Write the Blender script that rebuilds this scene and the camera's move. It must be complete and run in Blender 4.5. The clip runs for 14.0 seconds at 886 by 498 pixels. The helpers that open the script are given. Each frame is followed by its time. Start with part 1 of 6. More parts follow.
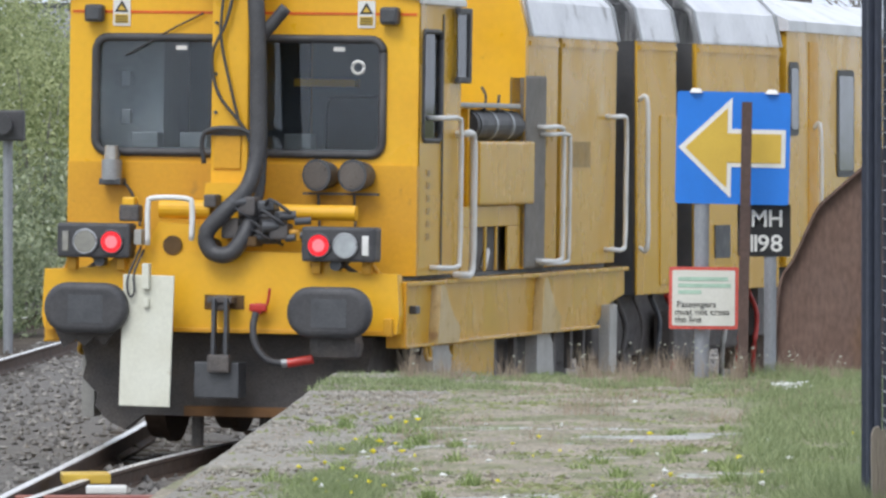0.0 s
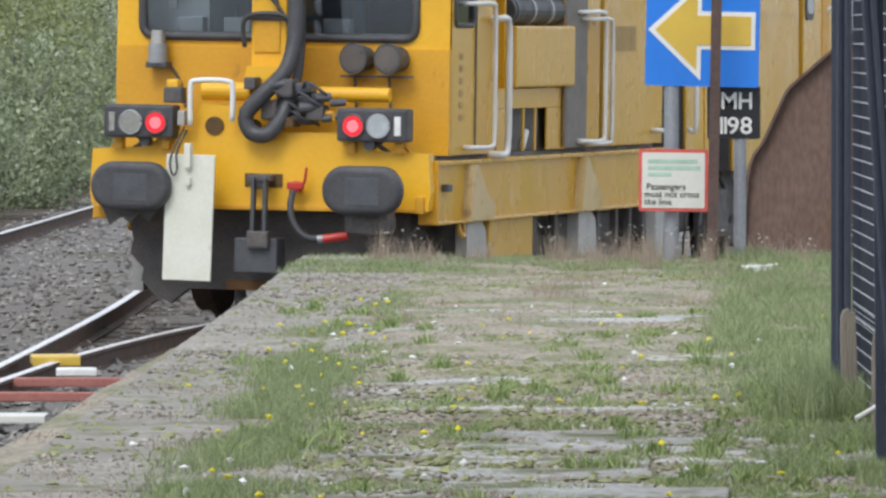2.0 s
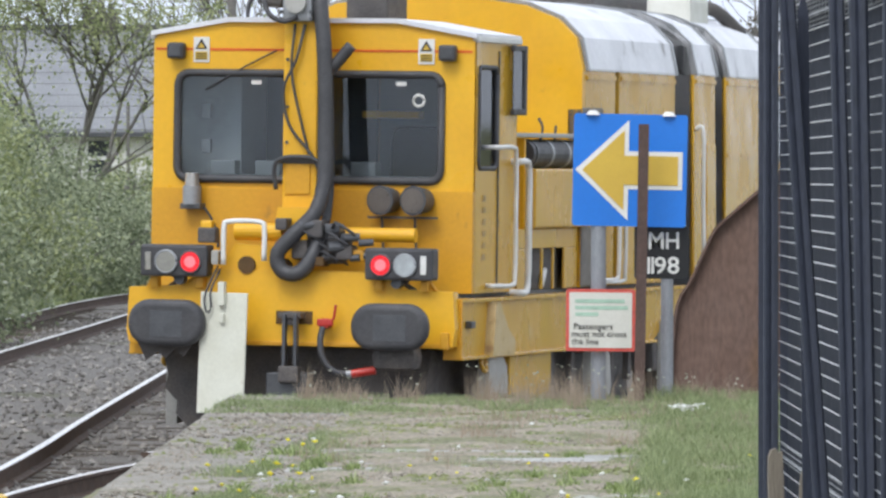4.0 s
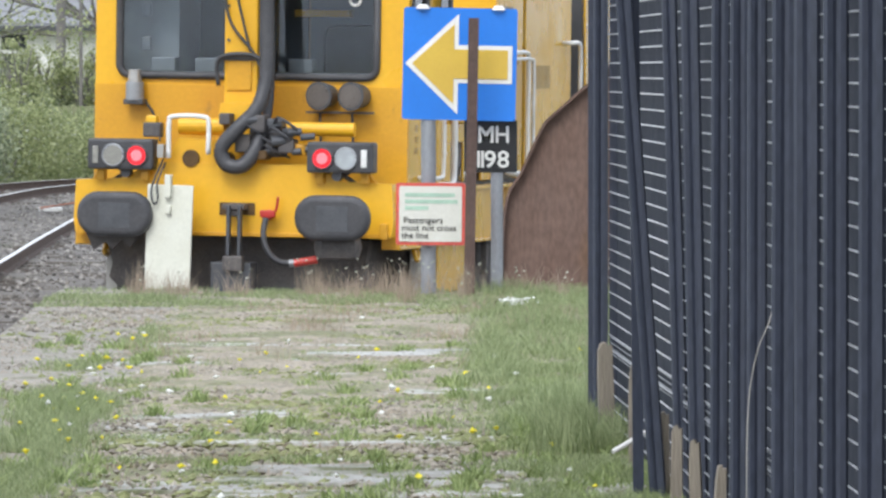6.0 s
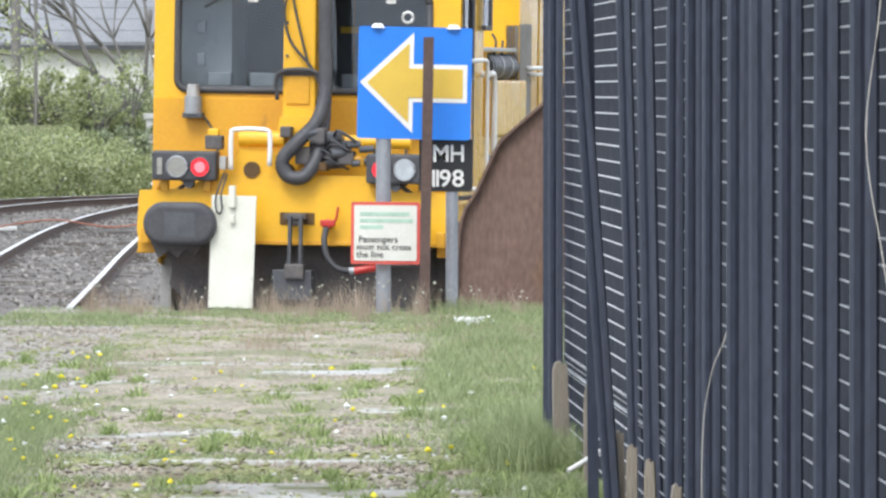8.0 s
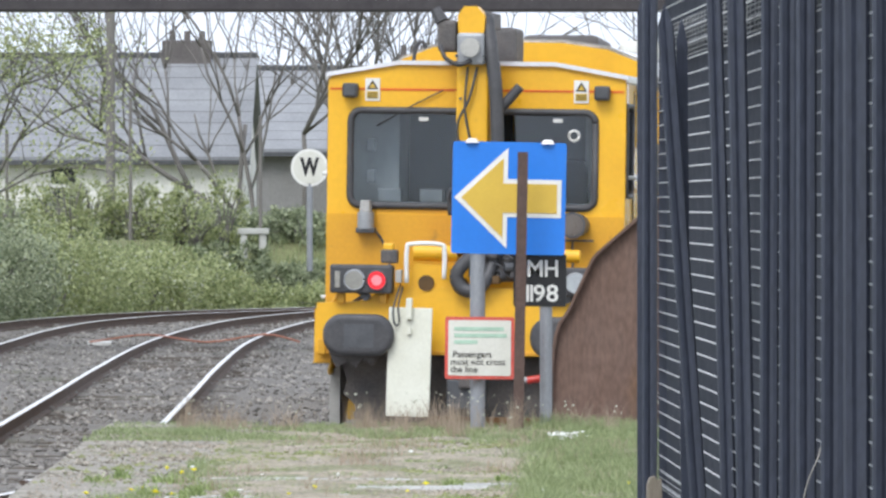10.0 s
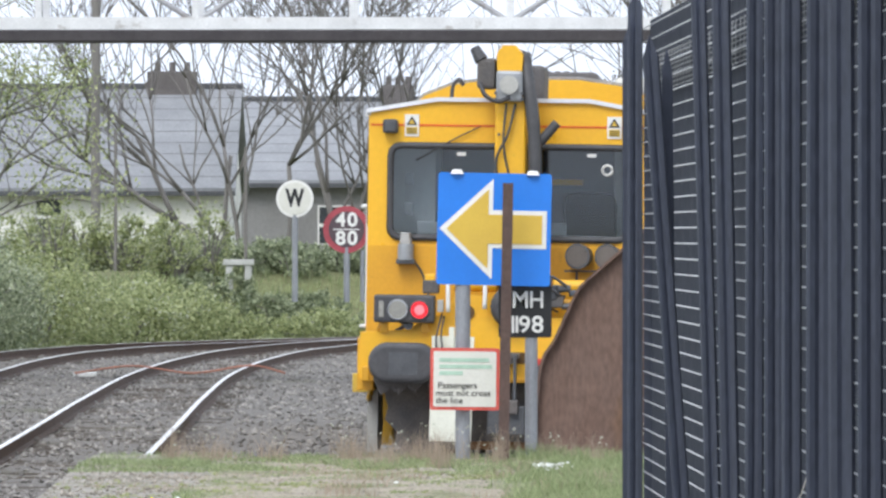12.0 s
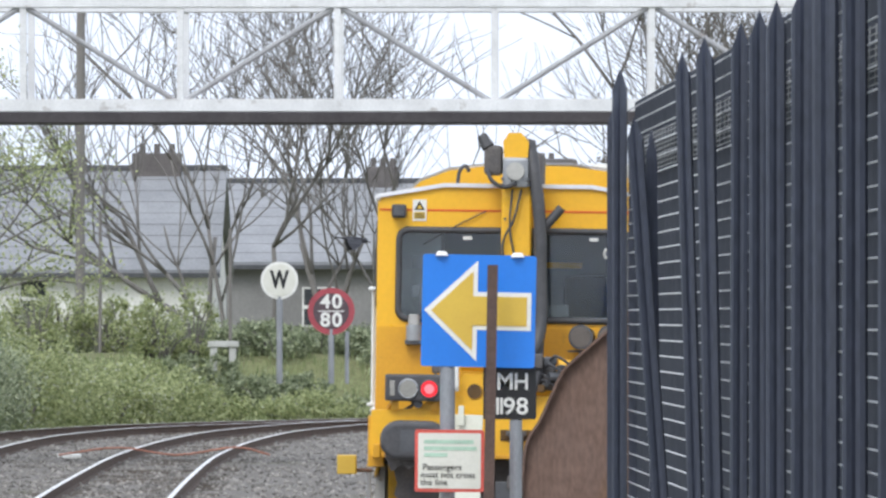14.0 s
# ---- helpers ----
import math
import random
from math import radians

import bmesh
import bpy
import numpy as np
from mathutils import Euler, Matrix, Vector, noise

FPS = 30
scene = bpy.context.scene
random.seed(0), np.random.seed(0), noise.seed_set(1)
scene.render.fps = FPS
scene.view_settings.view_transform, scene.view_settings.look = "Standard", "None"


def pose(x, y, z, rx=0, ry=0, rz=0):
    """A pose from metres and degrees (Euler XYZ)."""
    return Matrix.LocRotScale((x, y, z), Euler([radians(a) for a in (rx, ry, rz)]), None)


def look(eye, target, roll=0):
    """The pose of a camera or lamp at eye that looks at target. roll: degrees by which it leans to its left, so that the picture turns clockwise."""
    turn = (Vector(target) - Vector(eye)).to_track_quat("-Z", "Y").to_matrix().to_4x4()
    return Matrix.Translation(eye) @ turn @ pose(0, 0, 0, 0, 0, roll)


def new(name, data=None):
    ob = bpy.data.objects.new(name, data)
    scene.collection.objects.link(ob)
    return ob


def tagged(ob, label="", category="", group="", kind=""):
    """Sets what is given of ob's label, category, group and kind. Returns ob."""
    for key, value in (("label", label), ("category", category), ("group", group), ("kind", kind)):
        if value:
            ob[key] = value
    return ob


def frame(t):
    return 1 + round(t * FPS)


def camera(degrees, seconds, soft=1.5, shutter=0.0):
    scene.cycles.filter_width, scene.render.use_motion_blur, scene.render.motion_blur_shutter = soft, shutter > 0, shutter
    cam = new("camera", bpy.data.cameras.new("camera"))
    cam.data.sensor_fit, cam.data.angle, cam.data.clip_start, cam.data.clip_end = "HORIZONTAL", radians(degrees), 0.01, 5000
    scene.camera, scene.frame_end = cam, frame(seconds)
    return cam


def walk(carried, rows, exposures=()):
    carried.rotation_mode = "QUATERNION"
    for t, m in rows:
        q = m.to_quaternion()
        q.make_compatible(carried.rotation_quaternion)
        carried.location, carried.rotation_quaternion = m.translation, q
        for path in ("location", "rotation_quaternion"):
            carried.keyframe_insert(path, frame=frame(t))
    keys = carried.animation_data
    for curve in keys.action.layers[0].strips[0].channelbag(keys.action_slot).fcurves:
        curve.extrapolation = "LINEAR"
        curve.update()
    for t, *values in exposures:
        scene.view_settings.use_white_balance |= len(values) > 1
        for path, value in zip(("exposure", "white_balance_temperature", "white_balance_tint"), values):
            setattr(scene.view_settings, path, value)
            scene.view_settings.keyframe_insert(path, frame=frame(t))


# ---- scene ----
cam = camera(6.903, 14.0, soft=2.6)
walk(cam, [
    (0, pose(0, 0, 1.55, 89.2525, 0, 2.7041)),
    (0.5, pose(0, 0, 1.55, 89.0093, 0, 2.5761)),
    (1, pose(0, 0, 1.55, 88.5303, 0, 2.4292)),
    (1.5, pose(0, 0, 1.55, 87.9369, 0, 2.3879)),
    (2, pose(0, 0, 1.55, 88.3347, 0, 2.4684)),
    (2.5, pose(0, 0, 1.55, 89.3874, 0, 2.5761)),
    (2.7, pose(0, 0, 1.55, 89.5328, 0, 2.6008)),
    (4.8, pose(0, 0, 1.55, 89.3477, 0, 1.2735)),
    (5, pose(0, 0, 1.55, 89.3200, 0, 1.1546)),
    (5.5, pose(0, 0, 1.55, 88.9621, 0, 0.8840)),
    (6, pose(0, 0, 1.55, 88.5977, 0, 0.5738)),
    (6.5, pose(0, 0, 1.55, 88.3686, 0, 0.1957)),
    (7, pose(0, 0, 1.55, 88.3012, 0, -0.1216)),
    (7.5, pose(0, 0, 1.55, 88.5779, 0, -0.2631)),
    (8, pose(0, 0, 1.55, 88.7462, 0, 0.2226)),
    (8.5, pose(0, 0, 1.55, 88.9149, 0, 0.6743)),
    (9, pose(0, 0, 1.55, 89.0498, 0, 0.9180)),
    (9.2, pose(0, 0, 1.55, 89.1851, 0, 0.9783)),
    (11.3, pose(0, 0, 1.55, 89.9136, 0, 0.8197)),
    (11.5, pose(0, 0, 1.55, 89.8933, 0, 0.7977)),
    (12, pose(0, 0, 1.55, 89.8854, 0, 0.8417)),
    (12.5, pose(0, 0, 1.55, 89.5496, 0, 1.0136)),
    (12.7, pose(0, 0, 1.55, 89.4960, 0, 0.9720)),
    (13, pose(0, 0, 1.55, 89.7422, 0, 0.6681)),
    (13.5, pose(0, 0, 1.55, 90.3794, 0, 0.5553)),
    (13.8, pose(0, 0, 1.55, 90.5800, 0, 0.6550)),
    (14, pose(0, 0, 1.55, 90.5230, 0, 0.7219)),
], exposures=[(0, 0.08), (2.5, 0.10), (5, 0.17), (6.5, 0.52), (7, 0.58), (8, 0.64), (8.5, 0.58), (9.2, 0.44), (11.3, 0.36), (12.5, 0.38), (13.2, 0.37), (14, 0.30)])

# ---- light: overcast afternoon ----
world = bpy.data.worlds.new("overcast_sky")
scene.world = world
world.use_nodes = True
wn = world.node_tree
sky = wn.nodes.new("ShaderNodeTexSky")
sky.sky_type, sky.sun_disc = "NISHITA", False
sky.sun_elevation, sky.sun_rotation = radians(48), radians(200)
sky.dust_density, sky.air_density = 6.0, 1.0
pale = wn.nodes.new("ShaderNodeHueSaturation")
pale.inputs["Saturation"].default_value = 0.15
wn.links.new(sky.outputs[0], pale.inputs["Color"])
cloud = wn.nodes.new("ShaderNodeMix")
cloud.data_type = "RGBA"
cloud.inputs[0].default_value = 0.8
cloud.inputs[7].default_value = (8.6, 9.5, 11.2, 1)      # even cloud cover
wn.links.new(pale.outputs[0], cloud.inputs[6])
wn.links.new(cloud.outputs[2], wn.nodes["Background"].inputs[0])
wn.nodes["Background"].inputs[1].default_value = 0.12
sun = new("sun", bpy.data.lights.new("sun", "SUN"))
sun.data.energy, sun.data.angle, sun.data.color = 1.5, radians(25), (0.975, 0.985, 1.0)
sun.matrix_basis = look((-20, -50, 60), (0, 0, 0))

RAIL = -0.75          # top of rail
BED = -0.92           # ballast


# ---- materials ----
def mat(name, c, c2=None, rough=0.6, metal=0.0, scale=6.0, amount=0.5, bump=0.0, bscale=None, fine=0.15, stretch=(1, 1, 1), c3=None, scale3=1.0, cut=0.55, rand=0.0, world_space=False):
    """Paint, stone or soil: two colours mixed by a coarse noise, a fine grain, a third colour in patches, and relief."""
    m = bpy.data.materials.new(name)
    m.use_nodes = True
    nt = m.node_tree
    n, l = nt.nodes, nt.links
    b = n["Principled BSDF"]
    b.inputs["Roughness"].default_value, b.inputs["Metallic"].default_value = rough, metal
    co = n.new("ShaderNodeTexCoord")
    mp = n.new("ShaderNodeMapping")
    mp.inputs["Scale"].default_value = stretch
    l.new(n.new("ShaderNodeNewGeometry").outputs["Position"] if world_space else co.outputs["Object"], mp.inputs[0])

    def tex(s, detail=6):
        t = n.new("ShaderNodeTexNoise")
        t.inputs["Scale"].default_value, t.inputs["Detail"].default_value = s, detail
        l.new(mp.outputs[0], t.inputs["Vector"])
        return t

    def ramp(t, a, z):
        r = n.new("ShaderNodeMapRange")
        r.inputs[1].default_value, r.inputs[2].default_value = a, z
        l.new(t.outputs[0], r.inputs[0])
        return r

    def mix(fac, a, z, mode="MIX"):
        x = n.new("ShaderNodeMix")
        x.data_type, x.blend_type = "RGBA", mode
        if isinstance(fac, float):
            x.inputs[0].default_value = fac
        else:
            l.new(fac, x.inputs[0])
        for k, v in ((6, a), (7, z)):
            if isinstance(v, tuple):
                x.inputs[k].default_value = (*v, 1)
            else:
                l.new(v, x.inputs[k])
        return x.outputs[2]

    c2 = c2 or tuple(v * 0.7 for v in c)
    col = mix(ramp(tex(scale), 0.5 - amount / 2.5, 0.5 + amount / 2.5 + 0.02).outputs[0], c, c2)
    if c3:
        col = mix(ramp(tex(scale3, 8), cut, cut + 0.12).outputs[0], col, c3)
    if fine:
        g = tex(scale * 14, 3)
        gr = ramp(g, 0.25, 0.75)
        gr.inputs[3].default_value, gr.inputs[4].default_value = 1 - fine, 1 + fine
        gg = n.new("ShaderNodeCombineColor")
        for k in range(3):
            l.new(gr.outputs[0], gg.inputs[k])
        col = mix(1.0, col, gg.outputs[0], "MULTIPLY")
    if rand:
        oi = n.new("ShaderNodeObjectInfo")
        rr = n.new("ShaderNodeMapRange")
        rr.inputs[3].default_value, rr.inputs[4].default_value = 1 - rand, 1 + rand
        l.new(oi.outputs["Random"], rr.inputs[0])
        gg = n.new("ShaderNodeCombineColor")
        for k in range(3):
            l.new(rr.outputs[0], gg.inputs[k])
        col = mix(1.0, col, gg.outputs[0], "MULTIPLY")
    l.new(col, b.inputs["Base Color"])
    rg = ramp(tex(scale * 3), 0.3, 0.7)
    rg.inputs[3].default_value, rg.inputs[4].default_value = max(0.03, rough - 0.12), min(1, rough + 0.12)
    l.new(rg.outputs[0], b.inputs["Roughness"])
    if bump:
        bp = n.new("ShaderNodeBump")
        bp.inputs["Strength"].default_value, bp.inputs["Distance"].default_value = min(1.0, bump), 0.02
        l.new(tex(bscale or scale * 8, 4).outputs[0], bp.inputs["Height"])
        l.new(bp.outputs[0], b.inputs["Normal"])
    return m


def island_mat(name, c, c2, rough=0.7, translucent=0.0):
    """Leaves, blades and stones: each piece takes its own shade between two colours."""
    m = bpy.data.materials.new(name)
    m.use_nodes = True
    n, l = m.node_tree.nodes, m.node_tree.links
    b = n["Principled BSDF"]
    b.inputs["Roughness"].default_value = rough
    g = n.new("ShaderNodeNewGeometry")
    x = n.new("ShaderNodeMix")
    x.data_type = "RGBA"
    x.inputs[6].default_value, x.inputs[7].default_value = (*c, 1), (*c2, 1)
    l.new(g.outputs["Random Per Island"], x.inputs[0])
    l.new(x.outputs[2], b.inputs["Base Color"])
    if translucent:
        t = n.new("ShaderNodeBsdfTranslucent")
        l.new(x.outputs[2], t.inputs[0])
        s = n.new("ShaderNodeMixShader")
        s.inputs[0].default_value = translucent
        l.new(b.outputs[0], s.inputs[1])
        l.new(t.outputs[0], s.inputs[2])
        l.new(s.outputs[0], n["Material Output"].inputs[0])
    return m


def glow(name, c, strength, base):
    m = mat(name, base, rough=0.3, fine=0)
    b = m.node_tree.nodes["Principled BSDF"]
    b.inputs["Emission Color"].default_value, b.inputs["Emission Strength"].default_value = (*c, 1), strength
    return m


def glass(name, tint, rough=0.04):
    m = bpy.data.materials.new(name)
    m.use_nodes = True
    n, l = m.node_tree.nodes, m.node_tree.links
    t = n.new("ShaderNodeBsdfTransparent")
    t.inputs[0].default_value = (*tint, 1)
    g = n.new("ShaderNodeBsdfGlossy")
    g.inputs["Roughness"].default_value = rough
    fr = n.new("ShaderNodeFresnel")
    fr.inputs[0].default_value = 1.6
    s = n.new("ShaderNodeMixShader")
    l.new(fr.outputs[0], s.inputs[0])
    l.new(t.outputs[0], s.inputs[1])
    l.new(g.outputs[0], s.inputs[2])
    l.new(s.outputs[0], n["Material Output"].inputs[0])
    return m


YELLOW = mat("machine_yellow_paint", (0.82, 0.45, 0.022), (0.74, 0.385, 0.02), rough=0.38, scale=1.4, fine=0.04, c3=(0.50, 0.26, 0.03), scale3=5.0, cut=0.71)
YELLOW_LOW = mat("dull_yellow_paint", (0.69, 0.35, 0.018), (0.60, 0.29, 0.018), rough=0.45, scale=2.0, fine=0.06, c3=(0.38, 0.20, 0.03), scale3=6.0, cut=0.67)
# Dirty paint; its pale patches put streaky reflections and scratches into the colour.
YELLOW_SIDE = mat("weathered_yellow_reflections", (0.67, 0.38, 0.03), (0.52, 0.285, 0.032), rough=0.27, scale=1.0, amount=0.8, fine=0.015, stretch=(1, 0.7, 0.5), c3=(0.82, 0.66, 0.36), scale3=1.8, cut=0.66, bump=0.25, bscale=1.6)
OCHRE = mat("faded_ochre_marking", (0.40, 0.24, 0.05), rough=0.5, scale=4)
DUCT = mat("brown_grey_duct", (0.20, 0.175, 0.145), (0.14, 0.125, 0.11), rough=0.6, scale=3)
SILVER = mat("silver_roof_paint", (0.80, 0.80, 0.82), (0.64, 0.64, 0.66), rough=0.42, metal=0.2, scale=1.5, fine=0.06, c3=(0.33, 0.32, 0.32), scale3=3.0, cut=0.62)
BLACK = mat("black_rubber", (0.045, 0.045, 0.049), (0.068, 0.066, 0.068), rough=0.55, scale=4, fine=0.2)
GREASE = mat("greasy_underframe", (0.075, 0.07, 0.07), (0.115, 0.10, 0.09), rough=0.65, scale=5, fine=0.3, bump=0.3)
WHITE = mat("white_paint", (0.78, 0.77, 0.74), (0.66, 0.65, 0.61), rough=0.45, scale=4, fine=0.05)
CREAM = mat("cream_plate_paint", (0.70, 0.70, 0.60), (0.62, 0.61, 0.50), rough=0.5, scale=2.5, fine=0.05, c3=(0.40, 0.33, 0.20), scale3=6, cut=0.68)
GREY = mat("grey_galvanised", (0.36, 0.37, 0.38), (0.27, 0.28, 0.29), rough=0.5, metal=0.35, scale=5, fine=0.1)
BRACKET = mat("pale_worn_yellow", (0.60, 0.46, 0.24), (0.52, 0.36, 0.12), rough=0.5, scale=3, fine=0.1, c3=(0.30, 0.18, 0.08), scale3=6, cut=0.6)
STEP = mat("pale_grey_step_paint", (0.46, 0.45, 0.42), (0.34, 0.33, 0.30), rough=0.55, scale=3, fine=0.1, c3=(0.25, 0.17, 0.10), scale3=5, cut=0.62)
DARKGREY = mat("dark_grey_metal", (0.095, 0.098, 0.105), (0.065, 0.067, 0.072), rough=0.5, metal=0.2, scale=5)
RED = mat("red_paint", (0.52, 0.035, 0.025), rough=0.4, scale=4)
ORANGE = mat("orange_stripe", (0.75, 0.12, 0.015), rough=0.4, scale=3, fine=0.03)
LAMP_RED = glow("tail_lamp_red", (1.0, 0.015, 0.03), 0.75, (0.40, 0.015, 0.02))
LAMP_CORE = glow("tail_lamp_bulb", (1.0, 0.10, 0.12), 2.2, (0.5, 0.05, 0.05))
LAMP_OFF = mat("lamp_lens", (0.42, 0.40, 0.36), (0.3, 0.29, 0.27), rough=0.15, metal=0.5, scale=20)
LAMP_CLEAR = mat("clear_lamp_lens", (0.55, 0.58, 0.6), rough=0.12, metal=0.3, scale=12)
GLASS = glass("cab_glass", (0.80, 0.84, 0.86))
DULLGREY = mat("cab_back_wall_grey", (0.24, 0.25, 0.26), (0.18, 0.19, 0.20), rough=0.7, scale=2)
# Dark brown that stands in for the shade inside holes and pockets.
HOLE = mat("dark_brown_recess", (0.13, 0.07, 0.02), (0.08, 0.045, 0.018), rough=0.8, scale=6)
INTERIOR = mat("cab_interior_grey", (0.58, 0.60, 0.60), (0.44, 0.46, 0.46), rough=0.7, scale=2)
SEAT = mat("dark_seat_cloth", (0.03, 0.032, 0.036), rough=0.9, scale=8)
BLUE = mat("sign_blue", (0.016, 0.19, 0.68), (0.014, 0.165, 0.60), rough=0.4, scale=3, fine=0.03)
SIGN_YELLOW = mat("sign_yellow", (0.64, 0.43, 0.06), (0.57, 0.37, 0.055), rough=0.45, scale=4, fine=0.04)
SIGN_BLACK = mat("sign_black", (0.012, 0.012, 0.014), rough=0.4, scale=4)
SIGN_WHITE = mat("sign_white", (0.66, 0.65, 0.59), (0.59, 0.58, 0.51), rough=0.5, scale=5, fine=0.05)
SIGN_RED = mat("sign_red", (0.66, 0.10, 0.075), rough=0.45, scale=5)
FADED_GREEN = mat("faded_green_print", (0.42, 0.60, 0.47), rough=0.5, scale=9)
POLE = mat("galvanised_pole", (0.33, 0.34, 0.36), (0.24, 0.25, 0.27), rough=0.5, metal=0.4, scale=6, stretch=(1, 1, 0.3))
RUST = mat("rusted_steel", (0.175, 0.11, 0.082), (0.125, 0.078, 0.06), rough=0.85, scale=2.2, amount=0.8, fine=0.25, bump=0.3, stretch=(1, 1, 0.4), c3=(0.16, 0.095, 0.06), scale3=3, cut=0.58)
DARKRUST = mat("dark_rusted_steel", (0.105, 0.066, 0.054), (0.07, 0.045, 0.038), rough=0.85, scale=3, fine=0.2)
FENCE = mat("dark_blue_black_paint", (0.034, 0.040, 0.060), (0.048, 0.056, 0.081), rough=0.42, scale=5, amount=0.8, fine=0.25, stretch=(1, 1, 0.25), c3=(0.075, 0.078, 0.088), scale3=7, cut=0.66)
SLAT = mat("dark_slat_paint", (0.040, 0.045, 0.058), (0.054, 0.059, 0.073), rough=0.9, scale=4, fine=0.15)
SLAT.node_tree.nodes["Principled BSDF"].inputs["Specular IOR Level"].default_value = 0.08
WIRE = mat("pale_wire", (0.66, 0.67, 0.69), (0.5, 0.51, 0.53), rough=0.4, scale=9)
OLDWOOD = mat("weathered_wood", (0.30, 0.26, 0.205), (0.17, 0.145, 0.115), rough=0.85, scale=4, stretch=(3, 3, 0.3), bump=0.4)
CONCRETE = mat("platform_concrete", (0.31, 0.285, 0.24), (0.205, 0.185, 0.155), rough=0.9, scale=0.9, amount=0.7, fine=0.28, bump=0.4, bscale=26, c3=(0.15, 0.145, 0.085), scale3=1.7, cut=0.56, rand=0.08, world_space=True)
SLAB = mat("mossy_paving", (0.44, 0.435, 0.41), (0.30, 0.285, 0.25), rough=0.9, scale=2.2, amount=0.7, fine=0.4, bump=0.6, bscale=20, c3=(0.15, 0.16, 0.08), scale3=2.6, cut=0.50, rand=0.18, world_space=True)
DIRT = mat("gravelly_dirt", (0.345, 0.295, 0.225), (0.215, 0.185, 0.13), rough=0.95, scale=2.4, amount=0.7, fine=0.45, bump=0.8, bscale=18, stretch=(1, 0.55, 1), c3=(0.175, 0.175, 0.09), scale3=2.2, cut=0.49, world_space=True)
SOIL = mat("joint_soil", (0.10, 0.085, 0.055), (0.06, 0.05, 0.032), rough=0.95, scale=3, fine=0.3, bump=0.5)
BALLAST = mat("ballast_bed", (0.19, 0.175, 0.155), (0.10, 0.09, 0.08), rough=0.95, scale=5, amount=0.8, fine=0.5, bump=1.0, bscale=28, c3=(0.085, 0.085, 0.045), scale3=0.35, cut=0.60)
GROUND = mat("rough_ground", (0.13, 0.15, 0.055), (0.17, 0.17, 0.08), rough=0.95, scale=0.6, fine=0.4, bump=0.6, bscale=10)
RAILSIDE = mat("rusty_rail", (0.10, 0.062, 0.042), (0.065, 0.042, 0.03), rough=0.8, scale=5, fine=0.2)
RAILTOP = mat("polished_rail_head", (0.85, 0.84, 0.82), (0.72, 0.70, 0.68), rough=0.35, metal=0.5, scale=4)
SLEEPER = mat("timber_sleeper", (0.10, 0.08, 0.062), (0.06, 0.05, 0.04), rough=0.9, scale=3, stretch=(0.4, 3, 3), bump=0.3, rand=0.2)
STONE = island_mat("ballast_stone", (0.10, 0.092, 0.085), (0.34, 0.32, 0.29), 0.9)
GRASS = island_mat("grass_blades", (0.13, 0.18, 0.07), (0.42, 0.47, 0.25), 0.75, 0.38)
WEED = island_mat("broad_weed_leaves", (0.13, 0.19, 0.055), (0.42, 0.49, 0.21), 0.65, 0.4)
DRYGRASS = island_mat("dry_seed_heads", (0.44, 0.345, 0.27), (0.29, 0.24, 0.17), 0.85, 0.3)
LEAF = island_mat("hedge_leaves", (0.125, 0.16, 0.085), (0.44, 0.48, 0.31), 0.65, 0.35)
LEAF_LIGHT = island_mat("spring_leaves", (0.18, 0.225, 0.09), (0.52, 0.55, 0.29), 0.65, 0.45)
BROWNLEAF = island_mat("withered_leaves", (0.12, 0.105, 0.085), (0.28, 0.25, 0.21), 0.8, 0.2)
BLOSSOM = island_mat("pale_blossom", (0.45, 0.47, 0.36), (0.62, 0.62, 0.52), 0.7, 0.3)
PETAL_Y = island_mat("yellow_petals", (0.80, 0.70, 0.03), (0.72, 0.62, 0.03), 0.6, 0.2)
PETAL_W = island_mat("white_petals", (0.85, 0.85, 0.82), (0.75, 0.75, 0.70), 0.6, 0.2)
BARK = mat("grey_bark", (0.21, 0.195, 0.18), (0.15, 0.14, 0.13), rough=0.9, scale=3, stretch=(2, 2, 0.4), bump=0.4)
SLATE = mat("roof_slate", (0.27, 0.275, 0.285), (0.215, 0.22, 0.23), rough=0.7, scale=1.2, fine=0.15)
RENDERWALL = mat("painted_render", (0.80, 0.79, 0.75), (0.68, 0.67, 0.62), rough=0.85, scale=0.9, fine=0.08, c3=(0.36, 0.34, 0.30), scale3=1.1, cut=0.62)
DULLWHITE = mat("dull_white_concrete", (0.52, 0.52, 0.49), (0.40, 0.40, 0.37), rough=0.8, scale=3)
GREYWALL = mat("grey_render", (0.25, 0.245, 0.24), (0.20, 0.195, 0.19), rough=0.9, scale=0.8, fine=0.1)
BRIDGEWHITE = mat("bridge_white_paint", (0.74, 0.74, 0.74), (0.58, 0.58, 0.58), rough=0.5, scale=2, fine=0.1, c3=(0.26, 0.22, 0.19), scale3=3, cut=0.64)
# Bridge white greyed for the diagonals: their backlit shade is in the colour.
BRIDGEBACKLIT = mat("bridge_backlit_paint", (0.40, 0.40, 0.41), (0.27, 0.27, 0.28), rough=0.6, scale=2, fine=0.1, c3=(0.2, 0.17, 0.15), scale3=3, cut=0.62)
BRIDGEDARK = mat("bridge_dark_steel", (0.055, 0.048, 0.05), (0.035, 0.03, 0.033), rough=0.7, scale=2)
BRICK = mat("chimney_brick", (0.15, 0.135, 0.13), rough=0.9, scale=4)
PINK = mat("faded_red_board", (0.42, 0.17, 0.13), (0.32, 0.12, 0.10), rough=0.8, scale=3)


